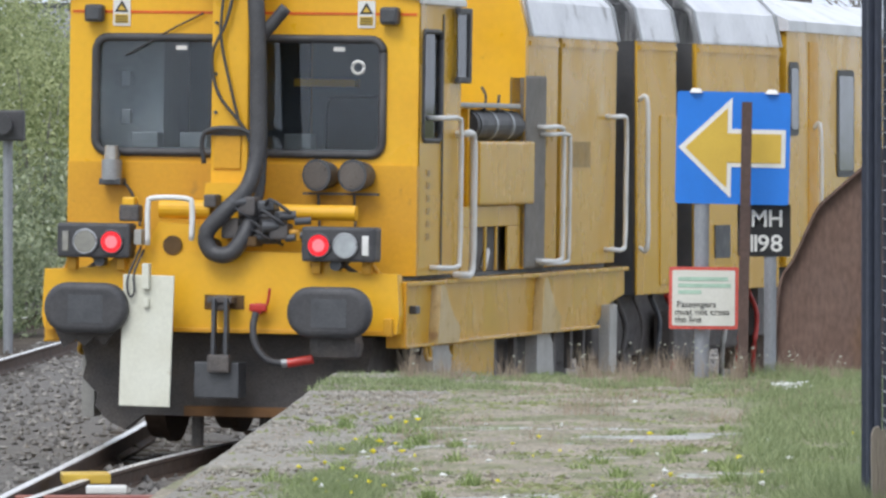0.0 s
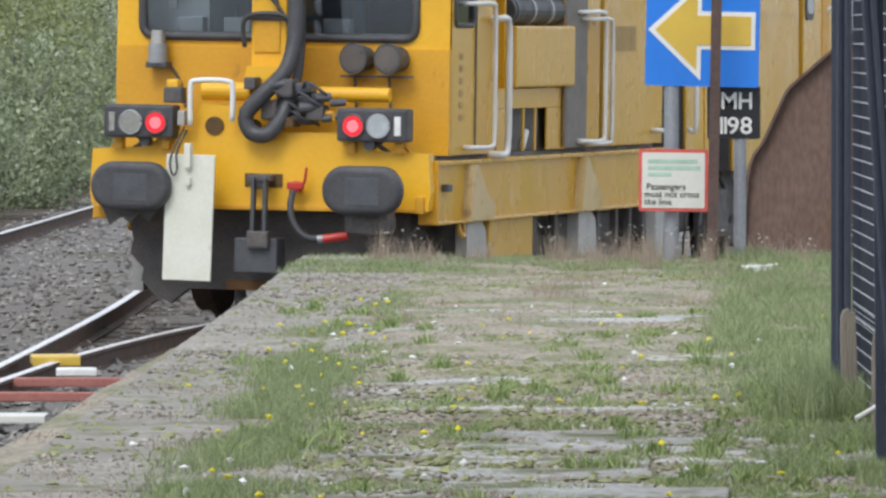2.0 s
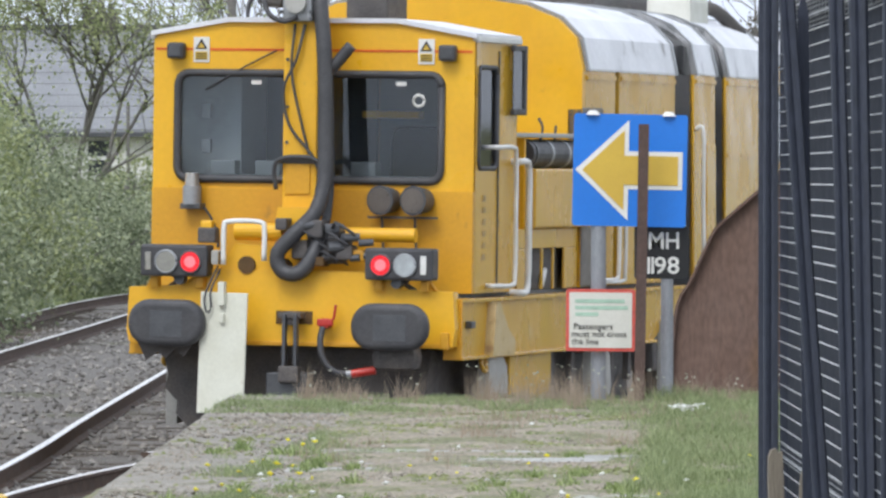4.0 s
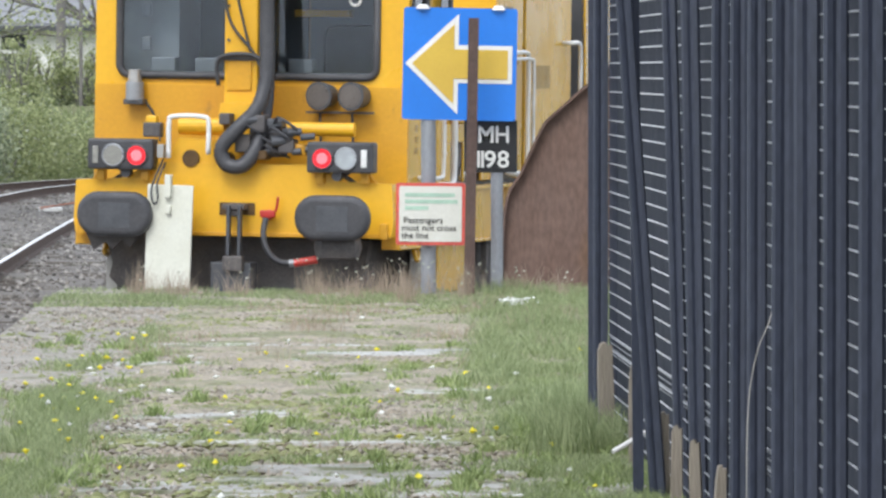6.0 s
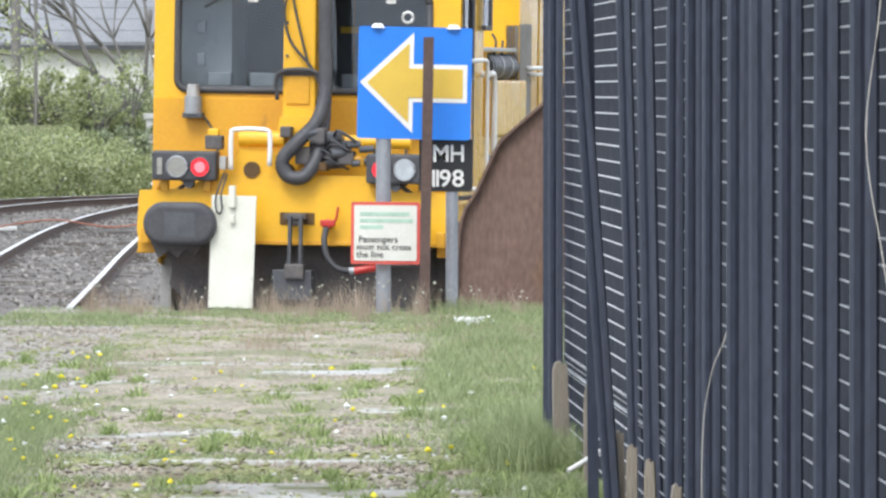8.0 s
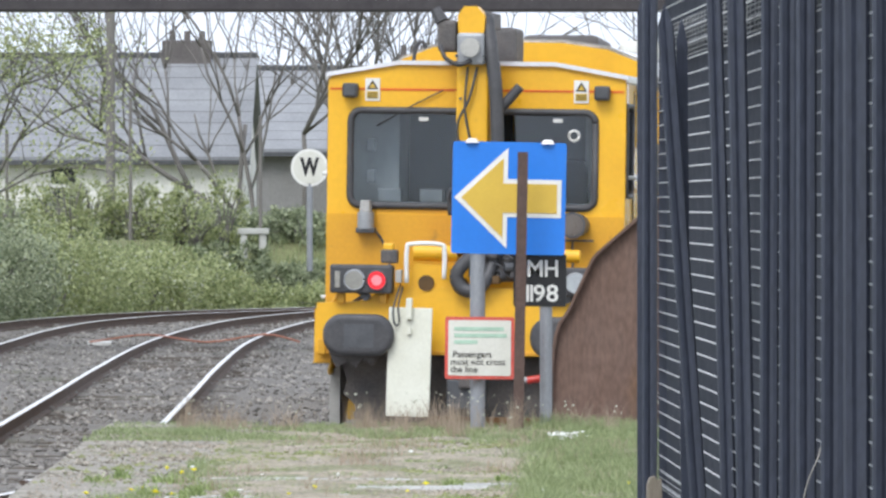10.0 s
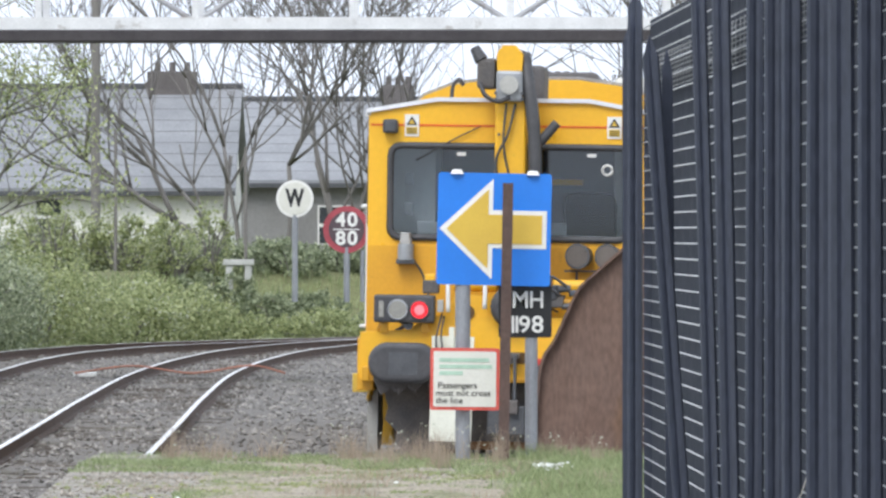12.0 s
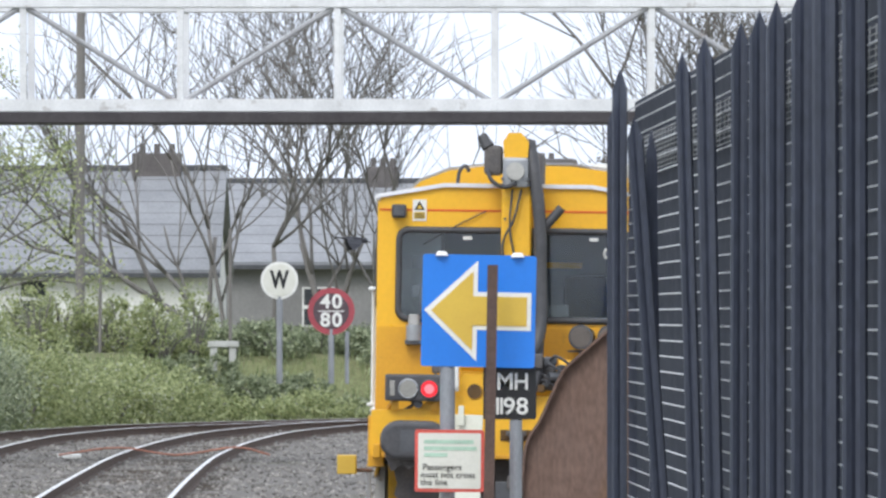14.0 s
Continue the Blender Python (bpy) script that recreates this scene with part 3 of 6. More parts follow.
# ---- the track machine ----
def machine():
    tm = thing("track_machine", "yellow railway maintenance machine with silver roof and lit tail lamps", "rail vehicle")
    # buffer beam and frame
    beam = part("buffer_beam", prism([(-1.42, 0.90), (1.42, 0.90), (1.44, 1.05), (1.42, 1.36), (0.98, 1.38), (0.75, 1.52), (-0.75, 1.52), (-0.98, 1.38), (-1.42, 1.36), (-1.44, 1.0)], 0.0, 0.16), YELLOW, tm, "yellow buffer beam")
    part("beam_lip", box(-1.40, 1.40, -0.02, 0.10, 0.885, 0.92, bevel=0.006), YELLOW_LOW, beam)
    for s, w in ((-1, 0.07), (1, 0.07)):
        part("bracket", box(s * 1.36 - w / 2, s * 1.36 + w / 2, -0.05, 0.02, 0.88, 1.02, bevel=0.01), YELLOW_LOW, beam)
    part("floor_deck", box(-1.32, 1.32, 0.16, 8.0, 1.28, 1.335, bevel=0.01), DARKGREY, tm, "dark deck plate")
    for s in (-1, 1):
        so = part("solebar", prism([(0.16, 0.80), (7.2, 0.80), (7.75, 0.98), (8.4, 1.06), (8.4, 1.28), (0.16, 1.28)], s * 1.36, s * 1.42, axis="x"), YELLOW_SIDE, tm, "dirty yellow side sill with gussets")
        part("top_flange", box(s * 1.30 if s > 0 else -1.46, 1.46 if s > 0 else -1.30, 0.16, 8.4, 1.265, 1.30, bevel=0.006), YELLOW_SIDE, so)
        part("bottom_flange", box(s * 1.30 if s > 0 else -1.47, 1.47 if s > 0 else -1.30, 0.16, 7.2, 0.785, 0.81, bevel=0.006), YELLOW_SIDE, so)
        part("end_plate", box(s * 1.30 if s > 0 else -1.46, 1.46 if s > 0 else -1.30, 0.15, 0.20, 0.79, 1.30, bevel=0.006), YELLOW_LOW, so)
        part("bolt_block", box(s * 1.44 - 0.035, s * 1.44 + 0.035, 0.42, 0.56, 1.05, 1.11, bevel=0.01), DARKGREY, so)
        part("tie_down", pipe([(s * 1.40, 1.0, 0.80), (s * 1.42, 1.0, 0.70), (s * 1.42, 1.12, 0.68), (s * 1.40, 1.14, 0.80)], 0.022, 7), YELLOW_SIDE, so)
        for yy in (1.15, 4.85):
            part("gusset", prism([(yy - 0.1, 0.80), (yy + 0.62, 0.80), (yy + 0.66, 0.92), (yy + 0.42, 1.02), (yy + 0.12, 1.26), (yy, 1.26)], s * 1.42, s * 1.50, axis="x"), BRACKET, so, "pale worn step bracket")
            part("step_plate", prism([(yy, 0.16), (yy + 0.45, 0.18), (yy + 0.66, 0.42), (yy + 0.60, 0.70), (yy + 0.45, 0.80), (yy, 0.80)], s * 1.34, s * 1.44, axis="x"), STEP, so, "pale grey foot step plate")
        part("tool_box", box(s * 1.25 if s > 0 else -1.4, 1.4 if s > 0 else -1.25, 2.0, 3.45, 0.20, 0.79, bevel=0.02), YELLOW_SIDE, tm, "yellow under-floor box")
        for yy in (3.62, 4.35, 5.85, 6.5, 7.0):
            part("hanger_bracket", box(s * 1.33 - 0.03, s * 1.33 + 0.03, yy, yy + 0.1, 0.45, 0.80, bevel=0.01), GREASE, so)
        part("grey_stanchion", box(s * 1.40 if s > 0 else -1.50, 1.50 if s > 0 else -1.40, 7.45, 7.75, -0.1, 0.98, bevel=0.01), STEP, tm, "pale grey vertical beam")
    # underframe
    part("underframe", box(-0.95, 1.1, 0.45, 5.2, 0.35, 0.86, bevel=0.04), GREASE, tm, "greasy black underframe")
    part("plough_guard", prism([(-1.22, 0.80), (-1.17, 0.62), (-1.20, 0.50), (-1.08, 0.38), (-1.10, 0.28), (-0.98, 0.16), (-0.85, 0.10), (-0.7, 0.22), (1.05, 0.22), (1.15, 0.86), (-1.1, 0.88)], 0.34, 0.46), GREASE, tm, "dark guard plate")
    part("guard_lip", box(-0.35, 0.95, 0.26, 0.36, 0.22, 0.30, bevel=0.01), mat("rusty_edge", (0.20, 0.10, 0.04), rough=0.8), tm, "rusty lower edge bar")
    for xx in (-0.3, 0.25, 0.7):
        part("hanger", cyl((xx, 0.5, 0.4), (xx, 0.5, -0.02), 0.05, seg=8), GREASE, tm)
    for s in (-1, 1):
        for yy in (1.35, 3.4, 5.6, 7.3):
            bm = cyl((s * 0.74, yy, 0.42), (s * 0.88, yy, 0.42), 0.42, seg=28)
            cy(bm, (s * 0.70, yy, 0.42), (s * 0.76, yy, 0.42), 0.45, seg=28)
            w = part("wheel", bm, RAILSIDE, tm, "dark steel wheel")
            part("axle_box", box(s * 0.92 - 0.1, s * 0.92 + 0.1, yy - 0.16, yy + 0.16, 0.28, 0.6, bevel=0.03), GREASE, w)
        part("bogie_frame", box(s * 0.98 - 0.06, s * 0.98 + 0.06, 0.9, 3.9, 0.45, 0.72, bevel=0.03), GREASE, tm)
        part("bogie_frame", box(s * 0.98 - 0.06, s * 0.98 + 0.06, 5.1, 7.8, 0.45, 0.72, bevel=0.03), GREASE, tm)
    part("rear_underframe", box(-1.0, 1.0, 5.4, 8.0, 0.2, 1.26, bevel=0.05), GREASE, tm, "grimy underframe")
    # buffers
    for s in (-1, 1):
        bm = prism(rounded(s * 0.975 - 0.335, s * 0.975 + 0.335, 0.87, 1.265, 0.188, 7), -0.42, -0.32)
        bmesh.ops.bevel(bm, geom=[e for e in bm.edges if all(abs(v.co.y + 0.42) < 1e-4 for v in e.verts)], offset=0.055, segments=4, profile=0.5, affect="EDGES")
        bf = part("buffer", bm, BLACK, tm, "black oval buffer head")
        part("wear_pad", box(s * 0.975 - 0.13, s * 0.975 + 0.15, -0.423, -0.40, 0.95, 1.17, bevel=0.002), DARKGREY, bf, "rubbed grey patch")
        part("shank", cyl((s * 0.975, -0.36, 1.07), (s * 0.975, 0.05, 1.07), 0.12, 0.15), GREASE, bf)
        if s > 0:
            part("hanging_cover", box(0.78, 1.18, -0.28, 0.0, 0.70, 0.92, bevel=0.09), GREASE, bf, "limp black cover under the buffer")
        else:
            part("torn_cover", prism([(-1.28, 0.92), (-0.7, 0.92), (-0.68, 0.83), (-0.8, 0.86), (-0.86, 0.78), (-0.95, 0.84), (-1.02, 0.76), (-1.1, 0.82), (-1.2, 0.75), (-1.24, 0.84)], -0.22, -0.17), GREASE, bf, "torn black cover under the buffer")
    # draw hook
    hk = part("draw_hook", box(-0.06, 0.14, -0.16, 0.02, 1.12, 1.17, bevel=0.01), GREASE, tm, "black draw gear")
    part("hook_pocket", box(-0.12, 0.2, -0.012, 0.02, 1.07, 1.18, bevel=0.006), HOLE, hk)
    part("hook_eye", box(-0.02, 0.1, -0.14, -0.02, 1.06, 1.18, bevel=0.03), GREASE, hk)
    for dx in (0.0, 0.10):
        part("link", box(dx - 0.013, dx + 0.018, -0.2, -0.12, 0.68, 1.16, bevel=0.008), DARKGREY, hk, "worn steel link")
    part("shackle", box(-0.04, 0.14, -0.22, -0.1, 0.58, 0.72, bevel=0.02), GREASE, hk)
    part("weight_box", box(-0.16, 0.20, -0.15, 0.1, 0.38, 0.66, bevel=0.012), DARKGREY, hk, "dark grey box plate")
    # brake pipe
    ck = part("brake_cock", cyl((0.33, -0.12, 1.08), (0.33, 0.02, 1.08), 0.045), RED, tm, "red brake cock")
    part("cock_lever", pipe([(0.36, -0.1, 1.09), (0.41, -0.1, 1.12), (0.43, -0.1, 1.24)], 0.012, 6), RED, ck)
    part("cock_flange", box(0.27, 0.41, -0.13, -0.08, 1.06, 1.12, bevel=0.012), RED, ck)
    part("hose", pipe([(0.33, -0.14, 1.05), (0.32, -0.18, 0.92), (0.36, -0.2, 0.78), (0.46, -0.2, 0.68), (0.60, -0.18, 0.665)], 0.028, 8), BLACK, ck, "black rubber brake hose")
    part("hose_collar", cyl((0.555, -0.186, 0.662), (0.60, -0.18, 0.668), 0.034), GREY, ck, "bright metal collar")
    part("hose_end", cyl((0.60, -0.18, 0.665), (0.80, -0.16, 0.70), 0.035), RED, ck, "red hose coupling head")
    # cream plate hung in front
    pl = part("hanging_plate", box(-0.205, 0.205, -0.012, 0.012, -0.51, 0.51, bevel=0.008, m=pose(-0.50, -0.30, 0.82, -2, 0.9, 0)), CREAM, tm, "cream painted steel plate hung on a hook")
    part("plate_hook", box(-0.53, -0.475, -0.36, -0.28, 1.22, 1.42, bevel=0.008), CREAM, pl)
    part("latch", box(-0.52, -0.48, -0.345, -0.31, 1.08, 1.15, bevel=0.006), CREAM, pl)
    part("chain_loop", pipe([(-0.62, -0.06, 1.55), (-0.655, -0.3, 1.32), (-0.645, -0.34, 1.20), (-0.615, -0.34, 1.16), (-0.595, -0.33, 1.22), (-0.61, -0.3, 1.34), (-0.60, -0.06, 1.52)], 0.009, 5), BLACK, pl)
    # lamp clusters
    for s in (-1, 1):
        lc = part("lamp_housing", box(s * 0.985 - 0.295, s * 0.985 + 0.295, -0.16, 0.06, 1.455, 1.725, bevel=0.025), BLACK, tm, "black lamp housing")
        part("red_lamp", cyl((s * 0.833, -0.18, 1.58), (s * 0.833, -0.14, 1.58), 0.083, seg=24), LAMP_RED, lc, "lit red tail lamp")
        part("lamp_bulb", cyl((s * 0.833, -0.184, 1.58), (s * 0.833, -0.178, 1.58), 0.047, 0.05, 20), LAMP_CORE, lc, "bright centre of the tail lamp")
        part("lamp_rim", tube(bmesh.new(), [(s * 0.833 + 0.09 * math.cos(a), -0.17, 1.58 + 0.09 * math.sin(a)) for a in np.linspace(0, 2 * math.pi, 25)], 0.01, 6), DARKGREY, lc)
        part("head_lamp", cyl((s * 1.045, -0.185, 1.58), (s * 1.045, -0.14, 1.58), 0.085, seg=24), LAMP_OFF if s < 0 else LAMP_CLEAR, lc, "unlit round headlamp")
        part("head_lamp_rim", tube(bmesh.new(), [(s * 1.045 + 0.092 * math.cos(a), -0.175, 1.58 + 0.092 * math.sin(a)) for a in np.linspace(0, 2 * math.pi, 25)], 0.012, 6), GREY, lc)
        part("side_marker", box(s * 1.205 - 0.026, s * 1.205 + 0.026, -0.175, -0.14, 1.505, 1.66, bevel=0.006), LAMP_OFF if s < 0 else WHITE, lc, "pale strip marker lamp")
        for a, b in (((-0.2, 1.49), (-0.28, 1.36)), ((0.2, 1.49), (0.28, 1.36)), ((-0.06, 1.48), (0.1, 1.36)), ((0.08, 1.48), (-0.1, 1.36))):
            part("strut", cyl((s * 0.985 + a[0], -0.03, a[1]), (s * 0.985 + b[0], 0.05, b[1]), 0.02, seg=7), GREASE if abs(a[0]) < 0.1 else YELLOW_LOW, lc)
        for dx in (-0.2, 0.2):
            part("foot", box(s * 0.985 + dx - 0.035, s * 0.985 + dx + 0.035, -0.06, 0.04, 1.36, 1.49, bevel=0.008), YELLOW_LOW, lc)
        part("bolt_drum", cyl((s * 0.95, -0.1, 1.43), (s * 0.95, 0.0, 1.43), 0.045), DARKGREY, lc)
    part("plug_box", box(-0.665, -0.605, -0.12, 0.0, 1.56, 1.68, bevel=0.01), STEP, tm, "small pale socket box")
    # deck clutter between lamps
    part("cylinder", cyl((-0.52, 0.12, 1.84), (-0.10, 0.12, 1.84), 0.075, seg=16), YELLOW, tm, "yellow hydraulic cylinder")
    part("cylinder", cyl((0.45, 0.15, 1.83), (1.05, 0.15, 1.83), 0.06, seg=16), YELLOW, tm, "yellow hydraulic cylinder")
    part("cylinder_mount", prism([(-0.62, 1.52), (-0.05, 1.52), (-0.1, 1.72), (-0.5, 1.74)], 0.02, 0.14), YELLOW, tm)
    # Raised discs read as holes; the shade is put into their dark colour.
    part("beam_hole", cyl((-0.385, -0.015, 1.56), (-0.385, 0.02, 1.56), 0.075, seg=18), HOLE, beam)
    part("beam_hole", cyl((-0.05, -0.015, 1.56), (-0.05, 0.02, 1.56), 0.06, seg=18), HOLE, beam)
    part("push_handle", pipe([(-0.56, -0.1, 1.56), (-0.56, -0.1, 1.86), (-0.52, -0.1, 1.925), (-0.25, -0.1, 1.925), (-0.205, -0.1, 1.86), (-0.205, -0.1, 1.60)], 0.022, 8), WHITE, tm, "white tubular handle")
    part("deck_box", box(-0.82, -0.66, -0.02, 0.12, 1.74, 1.87, bevel=0.02), GREASE, tm)
    part("deck_cap", box(-0.80, -0.70, 0.0, 0.1, 1.86, 1.93, bevel=0.015), YELLOW, tm)
    va = part("valve_block", box(0.14, 0.42, -0.02, 0.3, 1.58, 1.86, bevel=0.03), GREASE, tm, "black hydraulic valve block with pipes")
    for x0, x1, z0, z1, m in ((0.02, 0.16, 1.62, 1.78, GREASE), (0.16, 0.30, 1.80, 1.95, GREASE), (0.30, 0.44, 1.84, 1.92, DARKGREY), (0.42, 0.56, 1.62, 1.74, GREASE), (0.44, 0.52, 1.74, 1.84, DARKGREY), (0.54, 0.66, 1.60, 1.70, YELLOW_LOW), (0.22, 0.32, 1.56, 1.64, HOLE), (-0.12, -0.02, 1.86, 1.96, GREASE)):
        part("valve_body", box(x0, x1, random.uniform(-0.12, -0.04), 0.1, z0, z1, bevel=0.018), m, va)
    for x0, z0, q in ((0.10, 1.90, 0.045), (0.36, 1.72, 0.05), (0.50, 1.80, 0.035), (0.62, 1.76, 0.03)):
        part("accumulator", cyl((x0, -0.1, z0), (x0 + 0.12, -0.06, z0 + 0.01), q, seg=12), DARKGREY, va)
    for k in range(6):
        x0, z0 = random.uniform(0.05, 0.4), random.uniform(1.66, 1.9)
        part("pipe", pipe([(x0, -0.04, z0), (x0 + 0.06, -0.13, z0 + random.uniform(0.0, 0.07)), (x0 + random.uniform(0.12, 0.2), -0.12, z0 + random.uniform(-0.06, 0.03)), (x0 + 0.24, 0.0, z0 - random.uniform(0.05, 0.12))], random.uniform(0.009, 0.016), 6), BLACK, va)
    for k in range(4):
        x0 = 0.3 + 0.12 * k
        part("fitting", cyl((x0, -0.06, 1.63 + 0.03 * (k % 2)), (x0 + 0.08, -0.06, 1.64), 0.03, seg=8), DARKGREY, va)
    return tm


def cab(tm):
    """The rear driving cab: shell with window opening, glass, fittings and a plain interior."""
    f, b, w = 0.62, 2.05, 1.42
    top = [(-w, 3.50), (-0.75, 3.62), (0.75, 3.62), (w, 3.50)]
    # front wall with an opening
    bm = bmesh.new()
    win = rounded(-1.19, 1.125, 2.29, 3.175, 0.09, 5)
    lowz = 2.2
    outer = [(w, 3.50), (0.75, 3.62), (-0.75, 3.62), (-w, 3.50), (-w, lowz), (w, lowz)]
    for y in (f, f + 0.05):
        ov = [bm.verts.new((x, y, z)) for x, z in outer]
        iv = [bm.verts.new((x, y, z)) for x, z in win]
        es = [bm.edges.new((a, c)) for a, c in zip(ov, ov[1:] + ov[:1])] + [bm.edges.new((a, c)) for a, c in zip(iv, iv[1:] + iv[:1])]
        bmesh.ops.triangle_fill(bm, use_beauty=True, use_dissolve=False, edges=es)
    bad = [fc for fc in bm.faces if -1.15 < fc.calc_center_median().x < 1.085 and 2.32 < fc.calc_center_median().z < 3.145]
    bmesh.ops.delete(bm, geom=bad, context="FACES")
    wall = part("cab_front", bm, YELLOW, tm, "yellow cab end wall with wide window")
    part("lower_front", prism([(-w, 1.34), (w, 1.34), (w, 2.2), (-w, 2.2)], f - 0.015, f + 0.04), YELLOW_LOW, tm, "darker yellow lower cab panel")
    # window gasket: a rounded ring
    ring = rounded(-1.20, 1.135, 2.28, 3.185, 0.10, 5)
    part("window_gasket", tube(bmesh.new(), [(x, f - 0.01, z) for x, z in ring + ring[:1]], 0.035, 6), BLACK, wall, "black rubber window seal")
    gl = part("windscreen", prism(win, f + 0.01, f + 0.018), GLASS, wall, "dark tinted windscreen")
    gl.visible_shadow = False
    part("centre_pillar", box(-0.03, 0.03, f - 0.012, f + 0.03, 2.28, 3.175, bevel=0.01), BLACK, wall)
    part("stripe", box(-1.40, 1.40, f - 0.006, f + 0.01, 3.375, 3.395), ORANGE, wall, "thin orange stripe")
    # side walls with window openings
    for s in (-1, 1):
        x0, x1 = (w - 0.05, w) if s > 0 else (-w, -w + 0.05)
        sw = part("cab_side", box(x0, x1, f + 0.05, f + 0.14, 1.34, 3.50), YELLOW_SIDE, tm, "weathered yellow cab side")
        part("side_panel", box(x0, x1, f + 0.14, f + 0.72, 1.34, 2.42), YELLOW_SIDE, sw)
        part("side_panel", box(x0, x1, f + 0.14, f + 0.72, 3.24, 3.50), YELLOW_SIDE, sw)
        part("side_panel", box(x0, x1, f + 0.72, b, 1.34, 3.50), YELLOW_SIDE, sw)
        fr = rounded(f + 0.13, f + 0.73, 2.40, 3.26, 0.06, 4)
        sg = part("side_window", prism(rounded(f + 0.13, f + 0.73, 2.40, 3.26, 0.06, 4), s * (w - 0.02), s * (w - 0.012), axis="x"), GLASS, sw, "tinted side window")
        sg.visible_shadow = False
        part("side_gasket", tube(bmesh.new(), [(s * w, y, z) for y, z in fr + fr[:1]], 0.022, 6), BLACK, sw, "black window seal")
        part("notice", box(s * (w - 0.05) - 0.004, s * (w - 0.05) + 0.004, f + 0.2, f + 0.6, 2.45, 2.6), WHITE, sw, "white notice behind the glass")
        part("gutter", box(s * w - 0.03, s * w + 0.03, f, b + 0.05, 3.47, 3.52, bevel=0.008), WHITE, sw)
        mf = part("deflector_frame", box(s * (w + 0.05) - 0.02, s * (w + 0.05) + 0.02, b + 0.0, b + 0.09, 2.86, 3.46, bevel=0.012), BLACK, sw, "black wind deflector frame")
        for z in (2.86, 3.41):
            part("frame_bar", box(s * (w + 0.05) - 0.02, s * (w + 0.05) + 0.02, b - 0.35, b + 0.0, z, z + 0.05, bevel=0.01), BLACK, mf)
        pn = part("deflector_glass", box(s * (w + 0.05) - 0.004, s * (w + 0.05) + 0.004, b - 0.35, b, 2.91, 3.41), GLASS, mf)
        pn.visible_shadow = False
        part("door_edge", box(s * w - 0.006, s * w + 0.012, f + 0.78, f + 0.80, 1.38, 3.4), DARKGREY, sw)
        for k in range(6):
            part("marking_bar", box(s * w - 0.004, s * w + 0.004, f + 0.30, f + 0.40, 1.62 + 0.1 * k, 1.67 + 0.1 * k), OCHRE, sw)
    part("cab_back", box(-w + 0.05, w - 0.05, b - 0.05, b, 1.34, 3.5), YELLOW_LOW, tm, "cab rear wall")
    rf = part("cab_roof", prism([(-w - 0.02, 3.50), (-0.75, 3.62), (0.75, 3.62), (w + 0.02, 3.50), (w + 0.02, 3.54), (0.75, 3.66), (-0.75, 3.66), (-w - 0.02, 3.54)], f - 0.04, b + 0.05), SILVER, tm, "pale silver cab roof")
    part("cab_floor", box(-w + 0.05, w - 0.05, f + 0.06, b - 0.05, 1.36, 1.40), DARKGREY, tm)
    # interior
    it = part("console", box(-1.2, 1.2, f + 0.12, f + 0.5, 2.02, 2.32, bevel=0.03), DULLGREY, tm, "grey driving console")
    for x in (-0.95, -0.55, -0.2, 0.3):
        part("instrument", box(x, x + 0.22, f + 0.14, f + 0.3, 2.32, 2.44, bevel=0.01), GREY, it)
    part("inside_lining", box(-1.35, -0.80, f + 0.55, b - 0.06, 1.5, 3.45), INTERIOR, tm, "pale grey cabinet inside")
    part("inside_lining", box(-0.86, 0.2, b - 0.12, b - 0.06, 1.5, 3.45), DARKGREY, tm)
    part("inside_lining", box(0.22, 1.35, b - 0.12, b - 0.06, 1.5, 3.45), DULLGREY, tm)
    part("inside_cabinet", box(0.95, 1.34, b - 0.5, b - 0.14, 1.5, 3.3), INTERIOR, tm, "pale grey locker inside")
    st = part("driver_seat", box(0.45, 0.98, 1.45, 1.6, 2.0, 2.75, bevel=0.12), SEAT, tm, "dark high-backed seat")
    part("seat_cushion", box(0.45, 0.98, 1.05, 1.55, 1.9, 2.05, bevel=0.05), SEAT, st)
    part("inside_shelf", box(0.12, 0.62, b - 0.3, b - 0.14, 2.82, 2.88), YELLOW, tm, "yellow bar inside the cab")
    part("round_sticker", tube(bmesh.new(), [(0.93 + 0.05 * math.cos(a), f + 0.004, 2.965 + 0.05 * math.sin(a)) for a in np.linspace(0, 2 * math.pi, 9)], 0.014, 6), WHITE, wall, "white ring on the glass")
    for x in (-0.55, 0.73):
        part("white_tab", box(x, x + 0.09, f - 0.002, f + 0.008, 3.09, 3.125), WHITE, wall)
    for dz in (2.5, 2.8):
        part("inside_fitting", box(-1.08, -1.0, f + 0.3, f + 0.36, dz, dz + 0.12, bevel=0.01), GREY, it)
    # outside fittings
    for s in (-1, 1):
        lp = part("work_lamp", box(s * 1.2 - 0.075, s * 1.2 + 0.075, f - 0.13, f - 0.01, 3.30, 3.44, bevel=0.03), BLACK, tm, "square black work lamp")
        part("lamp_glass", box(s * 1.2 - 0.05, s * 1.2 + 0.05, f - 0.138, f - 0.128, 3.325, 3.415), DARKGREY, lp)
        sg = part("warning_label", box(s * 0.995 - 0.07, s * 0.995 + 0.07, f - 0.012, f - 0.002, 3.275, 3.49), WHITE, wall, "white and yellow warning label")
        part("label_triangle", prism([(s * 0.995 - 0.055, 3.385), (s * 0.995 + 0.055, 3.385), (s * 0.995, 3.475)], f - 0.016, f - 0.013), SIGN_BLACK, sg)
        part("label_triangle_inner", prism([(s * 0.995 - 0.03, 3.397), (s * 0.995 + 0.03, 3.397), (s * 0.995, 3.445)], f - 0.019, f - 0.0165), SIGN_YELLOW, sg)
